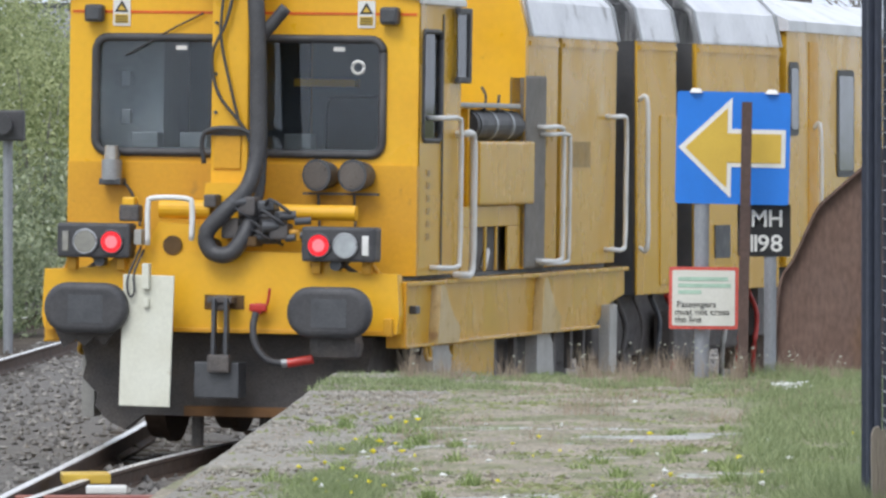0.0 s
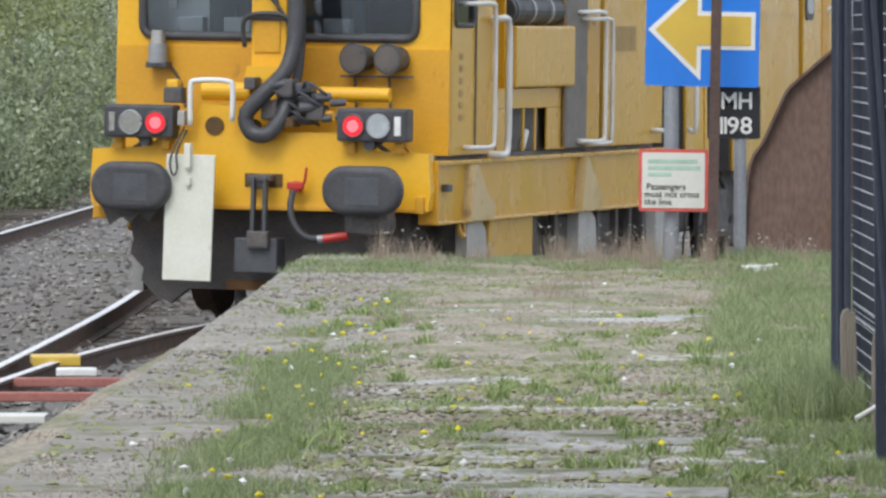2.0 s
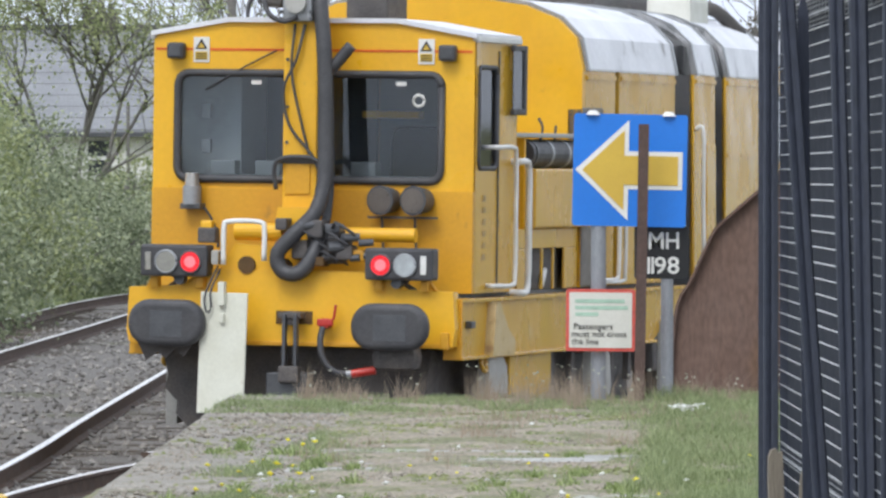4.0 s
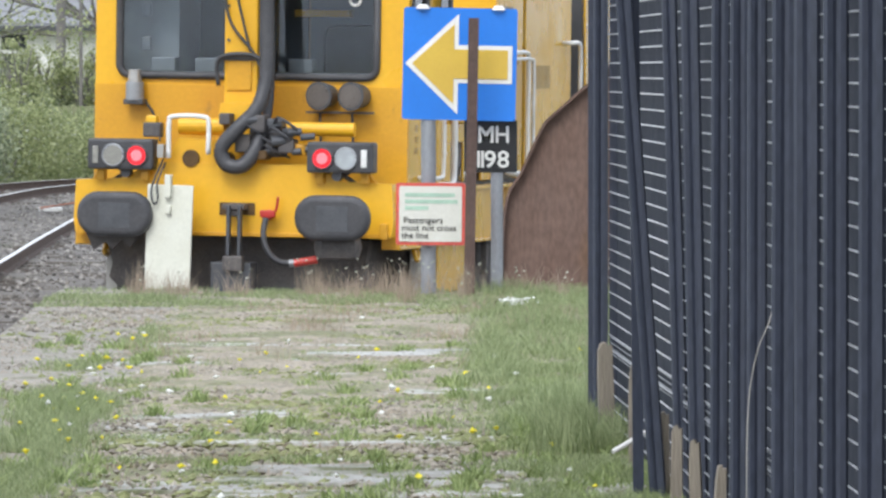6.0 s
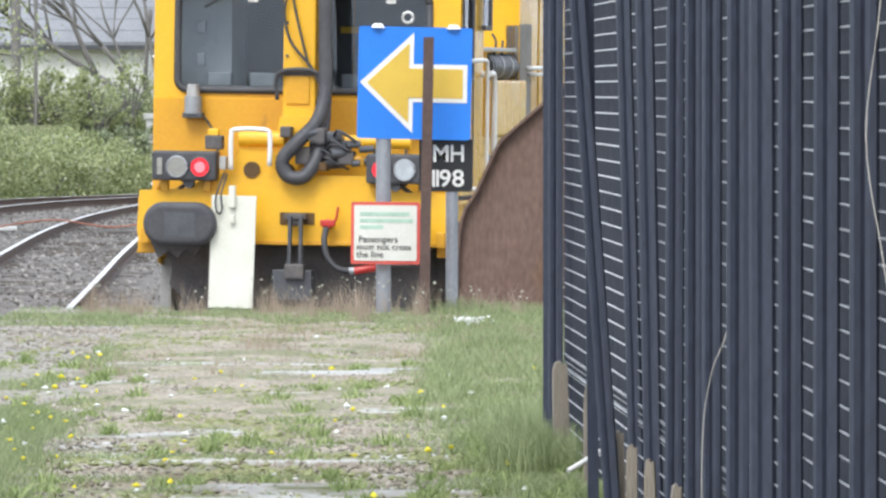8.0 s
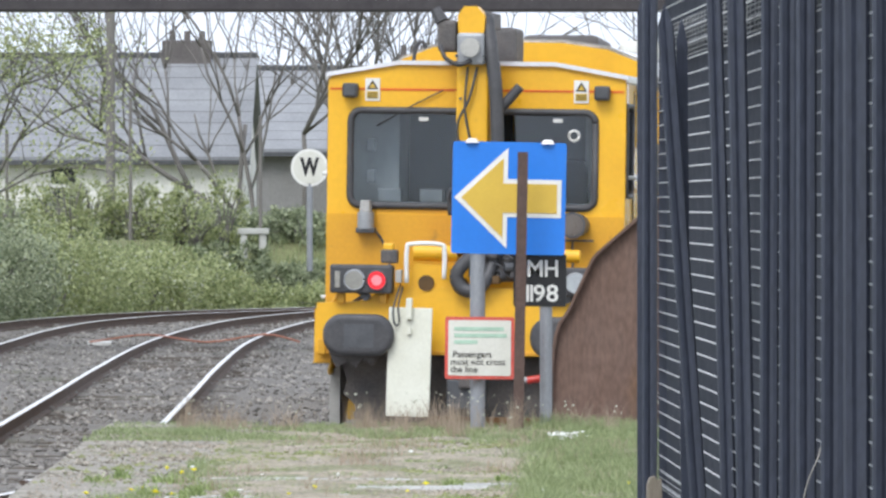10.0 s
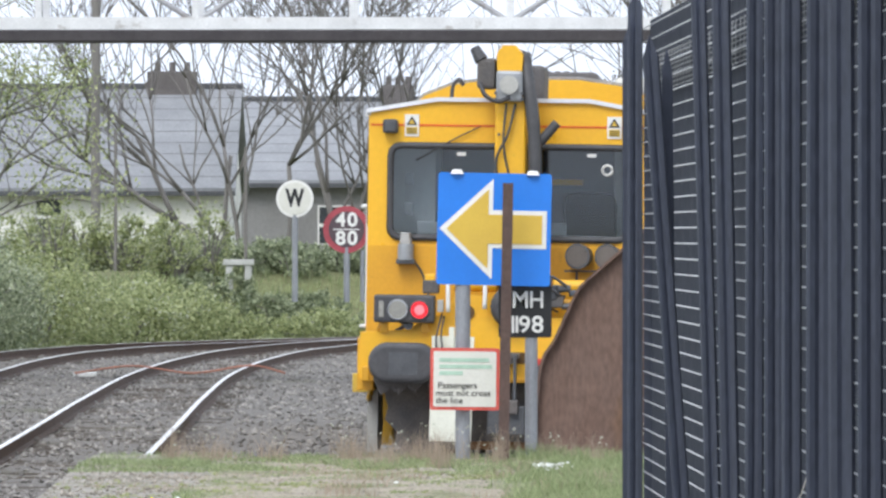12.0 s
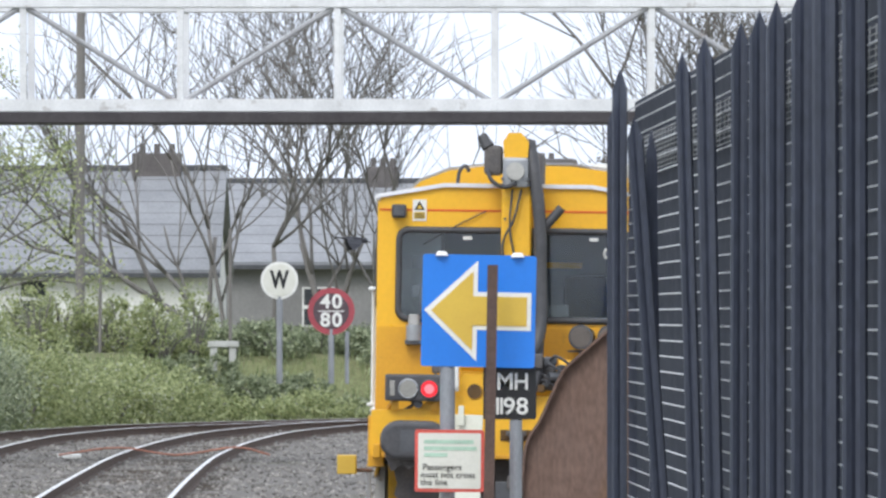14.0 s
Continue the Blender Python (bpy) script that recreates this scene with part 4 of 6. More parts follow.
        part("label_bar", box(s * 0.995 - 0.055, s * 0.995 + 0.055, f - 0.016, f - 0.013, 3.295, 3.365), SIGN_YELLOW, sg)
        for k in range(3):
            part("label_line", box(s * 0.995 - 0.045, s * 0.995 + 0.045, f - 0.019, f - 0.0165, 3.302 + 0.02 * k, 3.31 + 0.02 * k), SIGN_BLACK, sg)
    for x in (0.69, 0.98):
        hn = part("horn_lamp", cyl((x - 0.03, f - 0.22, 2.12), (x + 0.02, f - 0.03, 2.12), 0.128, 0.10, 24), DARKGREY, tm, "round grey lamp")
        part("lens", cyl((x - 0.032, f - 0.228, 2.12), (x - 0.03, f - 0.218, 2.12), 0.105, seg=24), mat("dusty_lens", (0.14, 0.12, 0.105), rough=0.35), hn)
        part("lamp_bracket", box(x - 0.16, x + 0.16, f - 0.13, f - 0.09, 1.965, 1.985), GREASE, hn)
        part("lamp_leg", cyl((x - 0.04, f - 0.11, 1.975), (x - 0.04, f - 0.06, 1.72), 0.012, seg=6), GREASE, hn)
    bc = part("beacon", cyl((-1.03, f - 0.12, 2.06), (-1.03, f - 0.12, 2.22), 0.08, seg=18), GREY, tm, "grey beacon lamp")
    part("beacon_dome", cyl((-1.03, f - 0.12, 2.22), (-1.03, f - 0.12, 2.33), 0.065, 0.055, 18), LAMP_OFF, bc)
    part("beacon_foot", box(-1.12, -0.94, f - 0.18, f - 0.0, 2.02, 2.07, bevel=0.01), DARKGREY, bc)
    part("beacon_cable", pipe([(-0.96, f - 0.06, 2.06), (-0.88, f - 0.05, 1.95), (-0.82, f - 0.05, 1.80), (-0.8, f - 0.1, 1.7)], 0.012, 6), BLACK, bc)
    # wiper
    part("wiper", pipe([(-0.32, f - 0.03, 3.38), (-0.6, f - 0.03, 3.24), (-0.95, f - 0.03, 3.04)], 0.008, 5), BLACK, wall)


def crane(tm):
    bm = box(-0.15, 0.15, 0.22, 0.5, 2.0, 3.72, bevel=0.02)
    cr = part("crane_boom", bm, YELLOW, tm, "yellow vertical crane boom")
    part("boom_foot", prism([(-0.22, 1.55), (0.14, 1.55), (0.15, 2.05), (-0.15, 2.05)], 0.1, 0.4), YELLOW, cr)
    part("boom_clamp", box(-0.17, 0.18, 0.19, 0.52, 2.42, 2.46, bevel=0.006), GREASE, cr)
    part("boom_plate", box(-0.12, 0.1, 0.2, 0.24, 2.16, 2.42, bevel=0.01), YELLOW_LOW, cr)
    for z in (2.9, 3.3, 2.6):
        part("bolt", cyl((-0.11, 0.2, z), (-0.11, 0.24, z), 0.014, seg=8), DARKGREY, cr)
    hd = part("boom_head", box(-0.14, 0.12, 0.12, 0.52, 3.62, 3.92, bevel=0.03), GREY, cr, "grey winch housing")
    part("head_drum", cyl((-0.01, 0.06, 3.78), (-0.01, 0.14, 3.78), 0.09, seg=20), STEP, hd)
    part("head_cap", prism([(-0.13, 3.92), (0.11, 3.92), (0.12, 4.08), (0.04, 4.17), (-0.08, 4.17), (-0.14, 4.08)], 0.16, 0.46), YELLOW, hd, "yellow boom cap")
    part("head_arm", box(-0.1, 0.08, 0.3, 1.9, 3.98, 4.14, bevel=0.02), GREASE, hd)
    part("crane_base", box(-0.18, 0.2, 2.2, 2.9, 3.6, 4.02, bevel=0.05), GREASE, cr, "dark crane turret on the roof")
    # hoses
    hs = part("main_hose", pipe([(0.12, 0.3, 4.08), (0.17, 0.2, 3.8), (0.225, 0.14, 3.45), (0.25, 0.12, 3.1), (0.26, 0.1, 2.7), (0.27, 0.06, 2.3), (0.22, -0.02, 2.02), (0.05, -0.1, 1.82), (-0.08, -0.12, 1.66), (-0.04, -0.12, 1.52), (0.10, -0.12, 1.50), (0.2, -0.08, 1.62), (0.25, 0.0, 1.8)], 0.066, 10), BLACK, cr, "thick black hydraulic hose")
    part("hose", pipe([(0.1, 0.4, 4.1), (0.15, 0.3, 3.85), (0.2, 0.28, 3.55), (0.23, 0.28, 3.2), (0.25, 0.27, 2.7), (0.26, 0.25, 2.2), (0.25, 0.15, 1.9), (0.15, 0.05, 1.7)], 0.04, 8), BLACK, hs)
    part("hose_stub", pipe([(0.26, 0.18, 3.2), (0.35, 0.16, 3.29), (0.46, 0.16, 3.42)], 0.05, 8), BLACK, hs)
    mo = part("winch_motor", box(-0.33, -0.15, 0.15, 0.5, 3.74, 4.04, bevel=0.04), GREASE, hd, "dark hydraulic motor")
    part("motor_end", cyl((-0.29, 0.2, 4.02), (-0.36, 0.22, 4.14), 0.07, 0.05, 12), BLACK, mo)
    part("motor_hose", pipe([(-0.30, 0.12, 3.8), (-0.24, 0.08, 3.68), (-0.12, 0.1, 3.62), (0.0, 0.12, 3.66)], 0.022, 7), BLACK, mo)
    part("roof_hook", pipe([(-0.62, 0.7, 3.62), (-0.6, 0.7, 3.78), (-0.54, 0.7, 3.84), (-0.5, 0.7, 3.78)], 0.02, 6), BLACK, cr)
    for z in (3.64, 3.7):
        part("head_bolt", cyl((-0.14, 0.1, z), (-0.14, 0.13, z), 0.016, seg=8), DARKGREY, hd)
        part("head_bolt", cyl((0.12, 0.1, z), (0.12, 0.13, z), 0.016, seg=8), DARKGREY, hd)
    part("cable", pipe([(0.05, 0.18, 3.6), (-0.02, 0.16, 3.3), (-0.13, 0.17, 3.05), (-0.08, 0.17, 2.75), (0.12, 0.17, 2.5), (0.2, 0.15, 2.35)], 0.014, 6), BLACK, hs)
    part("cable", pipe([(-0.04, 0.18, 3.6), (-0.06, 0.16, 3.2), (0.02, 0.17, 2.8), (0.1, 0.17, 2.5)], 0.012, 6), BLACK, hs)
    part("cable_loop", pipe([(-0.19, 0.18, 2.2), (-0.2, 0.16, 2.4), (-0.1, 0.15, 2.47), (0.12, 0.15, 2.47), (0.24, 0.14, 2.4)], 0.02, 6), BLACK, hs)


def arch(w, z0, zs, zt, n=9):
    pts = [(-w, z0), (w, z0), (w, zs)]
    for k in range(1, n):
        a = math.pi * k / n
        c, s = math.cos(a), math.sin(a)
        pts.append((w * math.copysign(abs(c) ** 0.7, c), zs + (zt - zs) * abs(s) ** 0.8))
    return pts + [(-w, zs)]


def shell(tm, bw, spans, z0):
    """Housings: arched ends, weathered side panels, silver roofs with ribs."""
    for a, b, mid in spans:
        if z0 < 1.3:
            # This end is yellow by rights; dark grey puts the gap's shade into it.
            part("housing_end", prism(arch(bw - 0.02, z0, 3.29, 3.91), a, a + 0.08), DARKGREY, tm)
        part("housing_end", prism(arch(bw - 0.02, z0, 3.29, 3.91), b - 0.08, b), YELLOW_SIDE, tm)
        for s in (-1, 1):
            x0, x1 = (bw - 0.05, bw) if s > 0 else (-bw, -bw + 0.05)
            cuts = [a, mid - 0.07, mid + 0.07, b] if mid else [a, b]
            for c0, c1 in zip(cuts[::2], cuts[1::2]):
                sp = part("side_panel", box(x0, x1, c0, c1, z0, 3.29, bevel=0.01), YELLOW_SIDE, tm, "weathered yellow side panel with painted pale reflections and streaks")
                part("panel_lip", box(s * bw - 0.004, s * bw + 0.018, c0 + 0.03, c1 - 0.03, 3.2, 3.24), YELLOW_SIDE, sp)
        part("roof", prism(arch(bw + 0.015, 3.28, 3.30, 3.95), a, b), SILVER, tm, "curved silver roof")
        part("roof_rib", prism(arch(bw + 0.03, 3.28, 3.30, 3.965), a, a + 0.06), GREY, tm)
        part("roof_rib", prism(arch(bw + 0.03, 3.28, 3.30, 3.965), b - 0.06, b), GREY, tm)
        part("inner_wall", box(-bw + 0.06, bw - 0.06, a + 0.1, b - 0.1, z0 + 0.02, 3.27), DARKGREY, tm)


def bodies(tm):
    """The engine housing behind the cab and the deck equipment before it."""
    f = 4.36
    bw = 1.42
    part("housing_end", prism(arch(bw, 1.34, 3.30, 3.93), f, f + 0.1), YELLOW, tm, "bright yellow arched end wall")
    shell(tm, bw, [(4.46, 7.96, 5.68)], 1.34)
    # deck equipment between cab and housing
    for s in (-1, 1):
        eq = part("equipment_box", box(s * 1.13 - 0.34, s * 1.13 + 0.34, 2.55, 4.55, 1.88, 2.40, bevel=0.02), YELLOW_SIDE, tm, "ochre equipment box")
        tk = part("air_tank", cyl((s * 1.30, 2.65, 2.53), (s * 1.30, 4.45, 2.53), 0.125, seg=20), BLACK, tm, "black air tank")
        for y in (2.75, 3.3, 3.9, 4.4):
            part("tank_strap", cyl((s * 1.30, y, 2.53), (s * 1.30, y + 0.07, 2.53), 0.134, seg=20), GREY if y > 3 else DARKGREY, tk, "pale metal strap")
        part("tank_pipe", pipe([(s * 1.36, 3.1, 2.62), (s * 1.38, 3.1, 2.76), (s * 1.34, 3.12, 2.84)], 0.012, 6), BLACK, tk)
        part("tank_pipe", pipe([(s * 1.36, 3.6, 2.62), (s * 1.37, 3.62, 2.78)], 0.012, 6), BLACK, tk)
        part("tank_cover", box(s * 1.1 - 0.3, s * 1.1 + 0.3, 2.1, 4.3, 2.67, 2.71, bevel=0.01), STEP, tm)
        part("inner_bulkhead", box(s * 1.22 - 0.2, s * 1.22 + 0.16, 2.48, 2.53, 1.34, 2.66), YELLOW, tm, "bright yellow bulkhead")
        part("corner_post", box(s * 1.36 - 0.09, s * 1.36 + 0.075, 4.36, 5.12, 1.34, 2.95, bevel=0.02), DUCT, tm, "brown-grey corner duct")
        # side wall with a barred opening
        lw = part("lower_frame", box(s * 1.37 - 0.03, s * 1.37 + 0.03, 2.2, 4.34, 1.70, 1.875, bevel=0.01), YELLOW_SIDE, tm)
        for y0, y1 in ((2.2, 2.52), (3.06, 3.12), (3.46, 3.51), (3.86, 4.34)):
            part("frame_post", box(s * 1.39 - 0.01, s * 1.39 + 0.01, y0, y1, 1.34, 1.70, bevel=0.008), YELLOW_SIDE, lw)
        part("white_lever", pipe([(s * 1.34, 3.25, 1.36), (s * 1.35, 3.3, 1.46), (s * 1.33, 3.42, 1.50)], 0.03, 6), WHITE, lw, "white lever")
        # Dark sheet added close behind the bars, in place of shade inside the opening.
        part("deck_wall", box(s * 1.30 - 0.02, s * 1.30 + 0.02, 2.55, 4.3, 1.34, 1.86), GREASE, tm)
        part("dark_patch", box(s * bw - 0.004, s * bw + 0.006, 6.1, 6.9, 2.18, 2.40), OCHRE, tm)
        # hand rails
        for y0, y1, z0, z1, r in ((1.08, 1.70, 1.40, 2.58, 0.021), (1.90, 2.15, 1.33, 2.46, 0.03), (4.80, 5.45, 1.40, 2.52, 0.021), (4.95, 5.70, 1.38, 2.46, 0.019), (7.55, 7.98, 1.46, 2.62, 0.022)):
            x = s * (bw + 0.09)
            part("hand_rail", pipe([(s * (bw - 0.02), y0, z1), (x, y0 + 0.01, z1), (x, y1 - 0.1, z1), (x, y1, z1 - 0.08), (x, y1 + 0.01, (z0 + z1) / 2), (x, y1, z0 + 0.08), (x, y1 - 0.1, z0), (x, y0 + 0.01, z0), (s * (bw - 0.02), y0, z0)], r, 7), WHITE, tm, "white grab rail")


def power_wagon():
    """The vehicle coupled beyond: two housings with a dark filler between, and its running gear."""
    pw = thing("power_wagon", "weathered yellow railway power wagon with silver roofs, coupled to the machine", "rail vehicle")
    bw = 1.42
    shell(pw, bw, [(0.45, 1.6, None), (2.2, 4.8, None)], 1.02)
    # Dark box added so that the gaps between the housings look shaded.
    part("gangway", box(-0.95, 0.95, -0.2, 4.6, 1.06, 3.6), GREASE, pw, "dark filler box in the gaps between housings")
    part("underframe", box(-1.05, 1.05, 0.3, 4.9, 0.45, 1.02, bevel=0.04), GREASE, pw, "grimy underframe")
    for s in (-1, 1):
        x = s * (bw + 0.08)
        part("hand_rail", pipe([(s * bw, 0.50, 2.76), (x, 0.50, 2.74), (x, 0.50, 2.1), (x, 0.50, 1.46), (s * bw, 0.50, 1.44)], 0.022, 7), WHITE, pw, "white grab rail")
        part("door_panel", box(s * bw - 0.01, s * bw + 0.012, 1.10, 1.58, 1.1, 2.62, bevel=0.006), YELLOW_SIDE, pw)
        part("vent_panel", box(s * bw - 0.004, s * bw + 0.014, 2.75, 3.2, 1.32, 1.62), DARKGREY, pw, "dark opening low on the side")
        part("seam", box(s * bw - 0.004, s * bw + 0.012, 2.25, 4.75, 2.5, 2.53), YELLOW_SIDE, pw)
        for yy in (1.3, 3.6):
            w = part("wheel", cyl((s * 0.74, yy, 0.42), (s * 0.88, yy, 0.42), 0.42, seg=24), RAILSIDE, pw, "dark steel wheel")
            part("axle_box", box(s * 0.95 - 0.1, s * 0.95 + 0.1, yy - 0.16, yy + 0.16, 0.28, 0.6, bevel=0.03), GREASE, w)
        for k in range(9):
            yy = 0.5 + 0.5 * k
            part("hanging_pipe", pipe([(s * 1.2, yy, 1.0), (s * 1.26, yy + 0.1, 0.75), (s * 1.24, yy + 0.05, 0.4), (s * 1.16, yy + 0.3, 0.1)], random.uniform(0.012, 0.03), 6), random.choice((GREASE, STEP, RED, DARKGREY, GREASE)), pw)
        part("side_gear", box(s * 1.2 - 0.1, s * 1.2 + 0.1, 1.9, 2.5, 0.4, 0.85, bevel=0.04), GREASE, pw)
    part("roof_box", box(0.55, 1.0, 2.6, 3.6, 3.7, 4.08, bevel=0.05), SIGN_WHITE, pw, "cream roof box")
    part("exhaust_box", box(-0.4, 0.4, 0.6, 4.4, 3.86, 4.1, bevel=0.06), GREASE, pw, "sooty exhaust silencer on the roof")
    part("roof_duct", pipe([(0.6, 3.8, 3.9), (0.9, 4.2, 4.0), (1.15, 4.6, 3.75)], 0.07, 8), GREASE, pw)
    return pw


tm = machine()
cab(tm)
crane(tm)
bodies(tm)


def wagon():
    wg = thing("crew_coach", "yellow crew vehicle with pale roof and narrow windows, coupled ahead", "rail vehicle")
    w = 1.40
    for s in (-1, 1):
        x0, x1 = (w - 0.05, w) if s > 0 else (-w, -w + 0.05)
        sd = part("side", box(x0, x1, 0.0, 11.0, 1.2, 3.45, bevel=0.01), YELLOW_SIDE, wg, "weathered yellow coach side")
        for y0, y1, z0, z1 in ((0.08, 0.52, 2.45, 3.15), (2.34, 3.15, 2.05, 3.10), (5.0, 5.6, 2.3, 3.2)):
            wi = part("window", prism(rounded(y0, y1, z0, z1, 0.08, 4), s * w, s * (w + 0.012), axis="x"), BLACK, sd, "dark narrow window")
            part("pane", prism(rounded(y0 + 0.06, y1 - 0.06, z0 + 0.06, z1 - 0.06, 0.05, 4), s * (w + 0.012), s * (w + 0.018), axis="x"), mat("dusty_glass", (0.10, 0.11, 0.115), rough=0.12), wi)
        part("door_gap", box(s * w - 0.01, s * w + 0.008, 1.0, 1.42, 1.3, 3.35), YELLOW_LOW, sd)
        part("hand_rail", pipe([(s * w, 1.2, 1.5), (s * (w + 0.08), 1.2, 1.52), (s * (w + 0.08), 1.2, 2.5), (s * w, 1.2, 2.52)], 0.02, 7), WHITE, sd)
    part("end_wall", box(-w + 0.05, w - 0.05, 0.0, 0.08, 1.2, 3.45), YELLOW_SIDE, wg)
    part("end_wall", box(-w + 0.05, w - 0.05, 10.9, 10.98, 1.2, 3.45), YELLOW_SIDE, wg)
    part("roof", prism([(-w - 0.03, 3.44), (w + 0.03, 3.44), (w + 0.03, 3.54), (0.9, 3.78), (-0.9, 3.78), (-w - 0.03, 3.54)], -0.05, 11.05), SILVER, wg, "pale coach roof")
    part("underframe", box(-1.1, 1.1, 0.1, 10.9, 0.55, 1.2), GREASE, wg)
    for s in (-1, 1):
        for yy in (1.5, 3.3, 7.6, 9.4):
            part("wheel", cyl((s * 0.74, yy, 0.42), (s * 0.88, yy, 0.42), 0.42, seg=24), RAILSIDE, wg)
    return wg


pw = power_wagon()
wg = wagon()


# ---- signs at the platform end ----
def arrow_sign():
    s = thing("arrow_sign", "blue square sign with white-edged yellow arrow on a grey pole", "sign", pose(-0.39, 50.4, 0))
    tilt = pose(0, 0, 1.585, 0, 1.2, 0)
    part("pole", cyl((-0.215, 0.05, -0.1), (-0.215, 0.05, 1.9), 0.052, seg=18), POLE, s, "galvanised steel pole")
    bd = part("board", prism(rounded(-0.39, 0.39, -0.385, 0.385, 0.02, 3), -0.006, 0.006), BLUE, s, "blue sign board")
    bd.matrix_basis = tilt
    h, t0 = 0.345, -0.375
    def arrow(k):
        return [(t0 + k * 1.6, 0.0), (-0.01 - k, -h + k * 2.4), (-0.01 - k, -0.13 + k), (0.36 - k, -0.13 + k), (0.36 - k, 0.13 - k), (-0.01 - k, 0.13 - k), (-0.01 - k, h - k * 2.4)]
    a = part("arrow_edge", prism(arrow(0), -0.011, -0.007), WHITE, bd, "white arrow outline")
    b = part("arrow", prism(arrow(0.03), -0.016, -0.012), SIGN_YELLOW, bd, "yellow arrow")
    for x in (-0.26, 0.26):
        part("clip", cyl((x, 0.0, 0.375), (x, 0.0, 0.405), 0.05, 0.03, 10), WHITE, bd, "white fixing clip")
    part("stiffener", box(-0.36, 0.36, 0.008, 0.03, -0.2, -0.16), POLE, bd)
    part("stiffener", box(-0.36, 0.36, 0.008, 0.03, 0.16, 0.2), POLE, bd)
    return s


def notice():
    s = thing("notice_board", "white notice with red border on the grey pole", "sign", pose(-0.59, 50.34, 0.558, 0, 0.5, 0))
    part("frame", prism(rounded(-0.237, 0.237, -0.213, 0.213, 0.015, 3), -0.006, 0.012), SIGN_RED, s, "red border")
    pn = part("panel", prism(rounded(-0.215, 0.215, -0.19, 0.19, 0.01, 3), -0.010, -0.0065), SIGN_WHITE, s, "off-white panel")
    for k, (z, w) in enumerate(((0.13, 0.34), (0.085, 0.36), (0.04, 0.16))):
        part("faded_line", box(-0.175, -0.175 + w, -0.0125, -0.0105, z - 0.013, z + 0.013), FADED_GREEN, pn)
    for k, tx in enumerate(("Passengers", "must not cross", "the line")):
        lettering("words", tx, 0.062, pose(-0.175 + (0.125, 0.165, 0.07)[k], -0.0125, -0.045 - 0.052 * k) @ UPRIGHT, SIGN_BLACK, pn)
    return s


def number_plate():
    s = thing("asset_plate", "black plate with white letters on a grey pole", "sign", pose(-0.16, 50.5, 0))
    part("pole", cyl((0.025, 0.04, -0.1), (0.025, 0.04, 1.15), 0.043, seg=16), POLE, s, "galvanised steel pole")
    bd = part("plate", prism(rounded(-0.2, 0.165, 0.84, 1.20, 0.012, 3), -0.006, 0.006), SIGN_BLACK, s, "black plate")
    for ch, x, w in (("M", -0.050, 0.104), ("H", 0.062, 0.090)):
        lettering("letter", ch, 0.162, pose(x, -0.009, 1.095) @ UPRIGHT, WHITE, bd, width=w, bold=0.002)
    for ch, x, w in (("I", -0.101, 0.018), ("I", -0.074, 0.018), ("9", -0.022, 0.078), ("8", 0.068, 0.080)):
        lettering("digit", ch, 0.162, pose(x, -0.009, 0.925) @ UPRIGHT, WHITE, bd, width=w, bold=0.002)
    return s


arrow_sign()
notice()
number_plate()
rp = thing("rusty_post", "slim rusted steel post leaning slightly", "post", pose(-0.325, 50.15, 0, 0, 1.0, 0))
part("flange", box(-0.036, 0.036, -0.004, 0.004, -0.1, 1.90), DARKRUST, rp)
part("web", box(-0.004, 0.004, 0.004, 0.06, -0.1, 1.90), DARKRUST, rp)

# ---- rusted bridge girder end ----
gd = thing("bridge_girder", "rusted brown steel girder end beyond the platform", "girder", pose(0, 53.2, 0, 0, 0, -6))
top = smooth_path([(-0.12, 0, -0.9), (-0.105, 0, 0.1), (-0.065, 0, 0.60), (0.03, 0, 0.775), (0.134, 0, 1.0), (0.205, 0, 1.145), (0.26, 0, 1.205), (0.34, 0, 1.275), (0.60, 0, 1.50), (1.2, 0, 2.0), (1.7, 0, 2.28), (3.2, 0, 2.45)], 3)
outline = [(p.x, p.z) for p in top] + [(3.2, -0.9)]
part("web_plate", prism(outline, 0.0, 0.03), RUST, gd, "rusted web plate")
bm = bmesh.new()
sweep_pts = [Vector((p.x, 0.0, p.z)) for p in top]
for a, b in zip(sweep_pts, sweep_pts[1:]):
    d = (b - a)
    m = Matrix.Translation((a + b) / 2) @ d.to_track_quat("X", "Z").to_matrix().to_4x4()
    bx(bm, -d.length / 2 - 0.004, d.length / 2 + 0.004, -0.07, 0.09, -0.008, 0.012, m=m)
part("top_flange", bm, RUST, gd)
for x in (0.55, 1.6, 2.6):
    part("stiffener", box(x, x + 0.02, 0.03, 0.14, -0.9, 1.3), RUST, gd)

# ---- palisade fence ----
fence = thing("palisade_fence", "dark blue-black steel palisade fence with slatted screen and bright wires", "fence")


def fence_x(y):
    return 1.44 - 0.034 * y


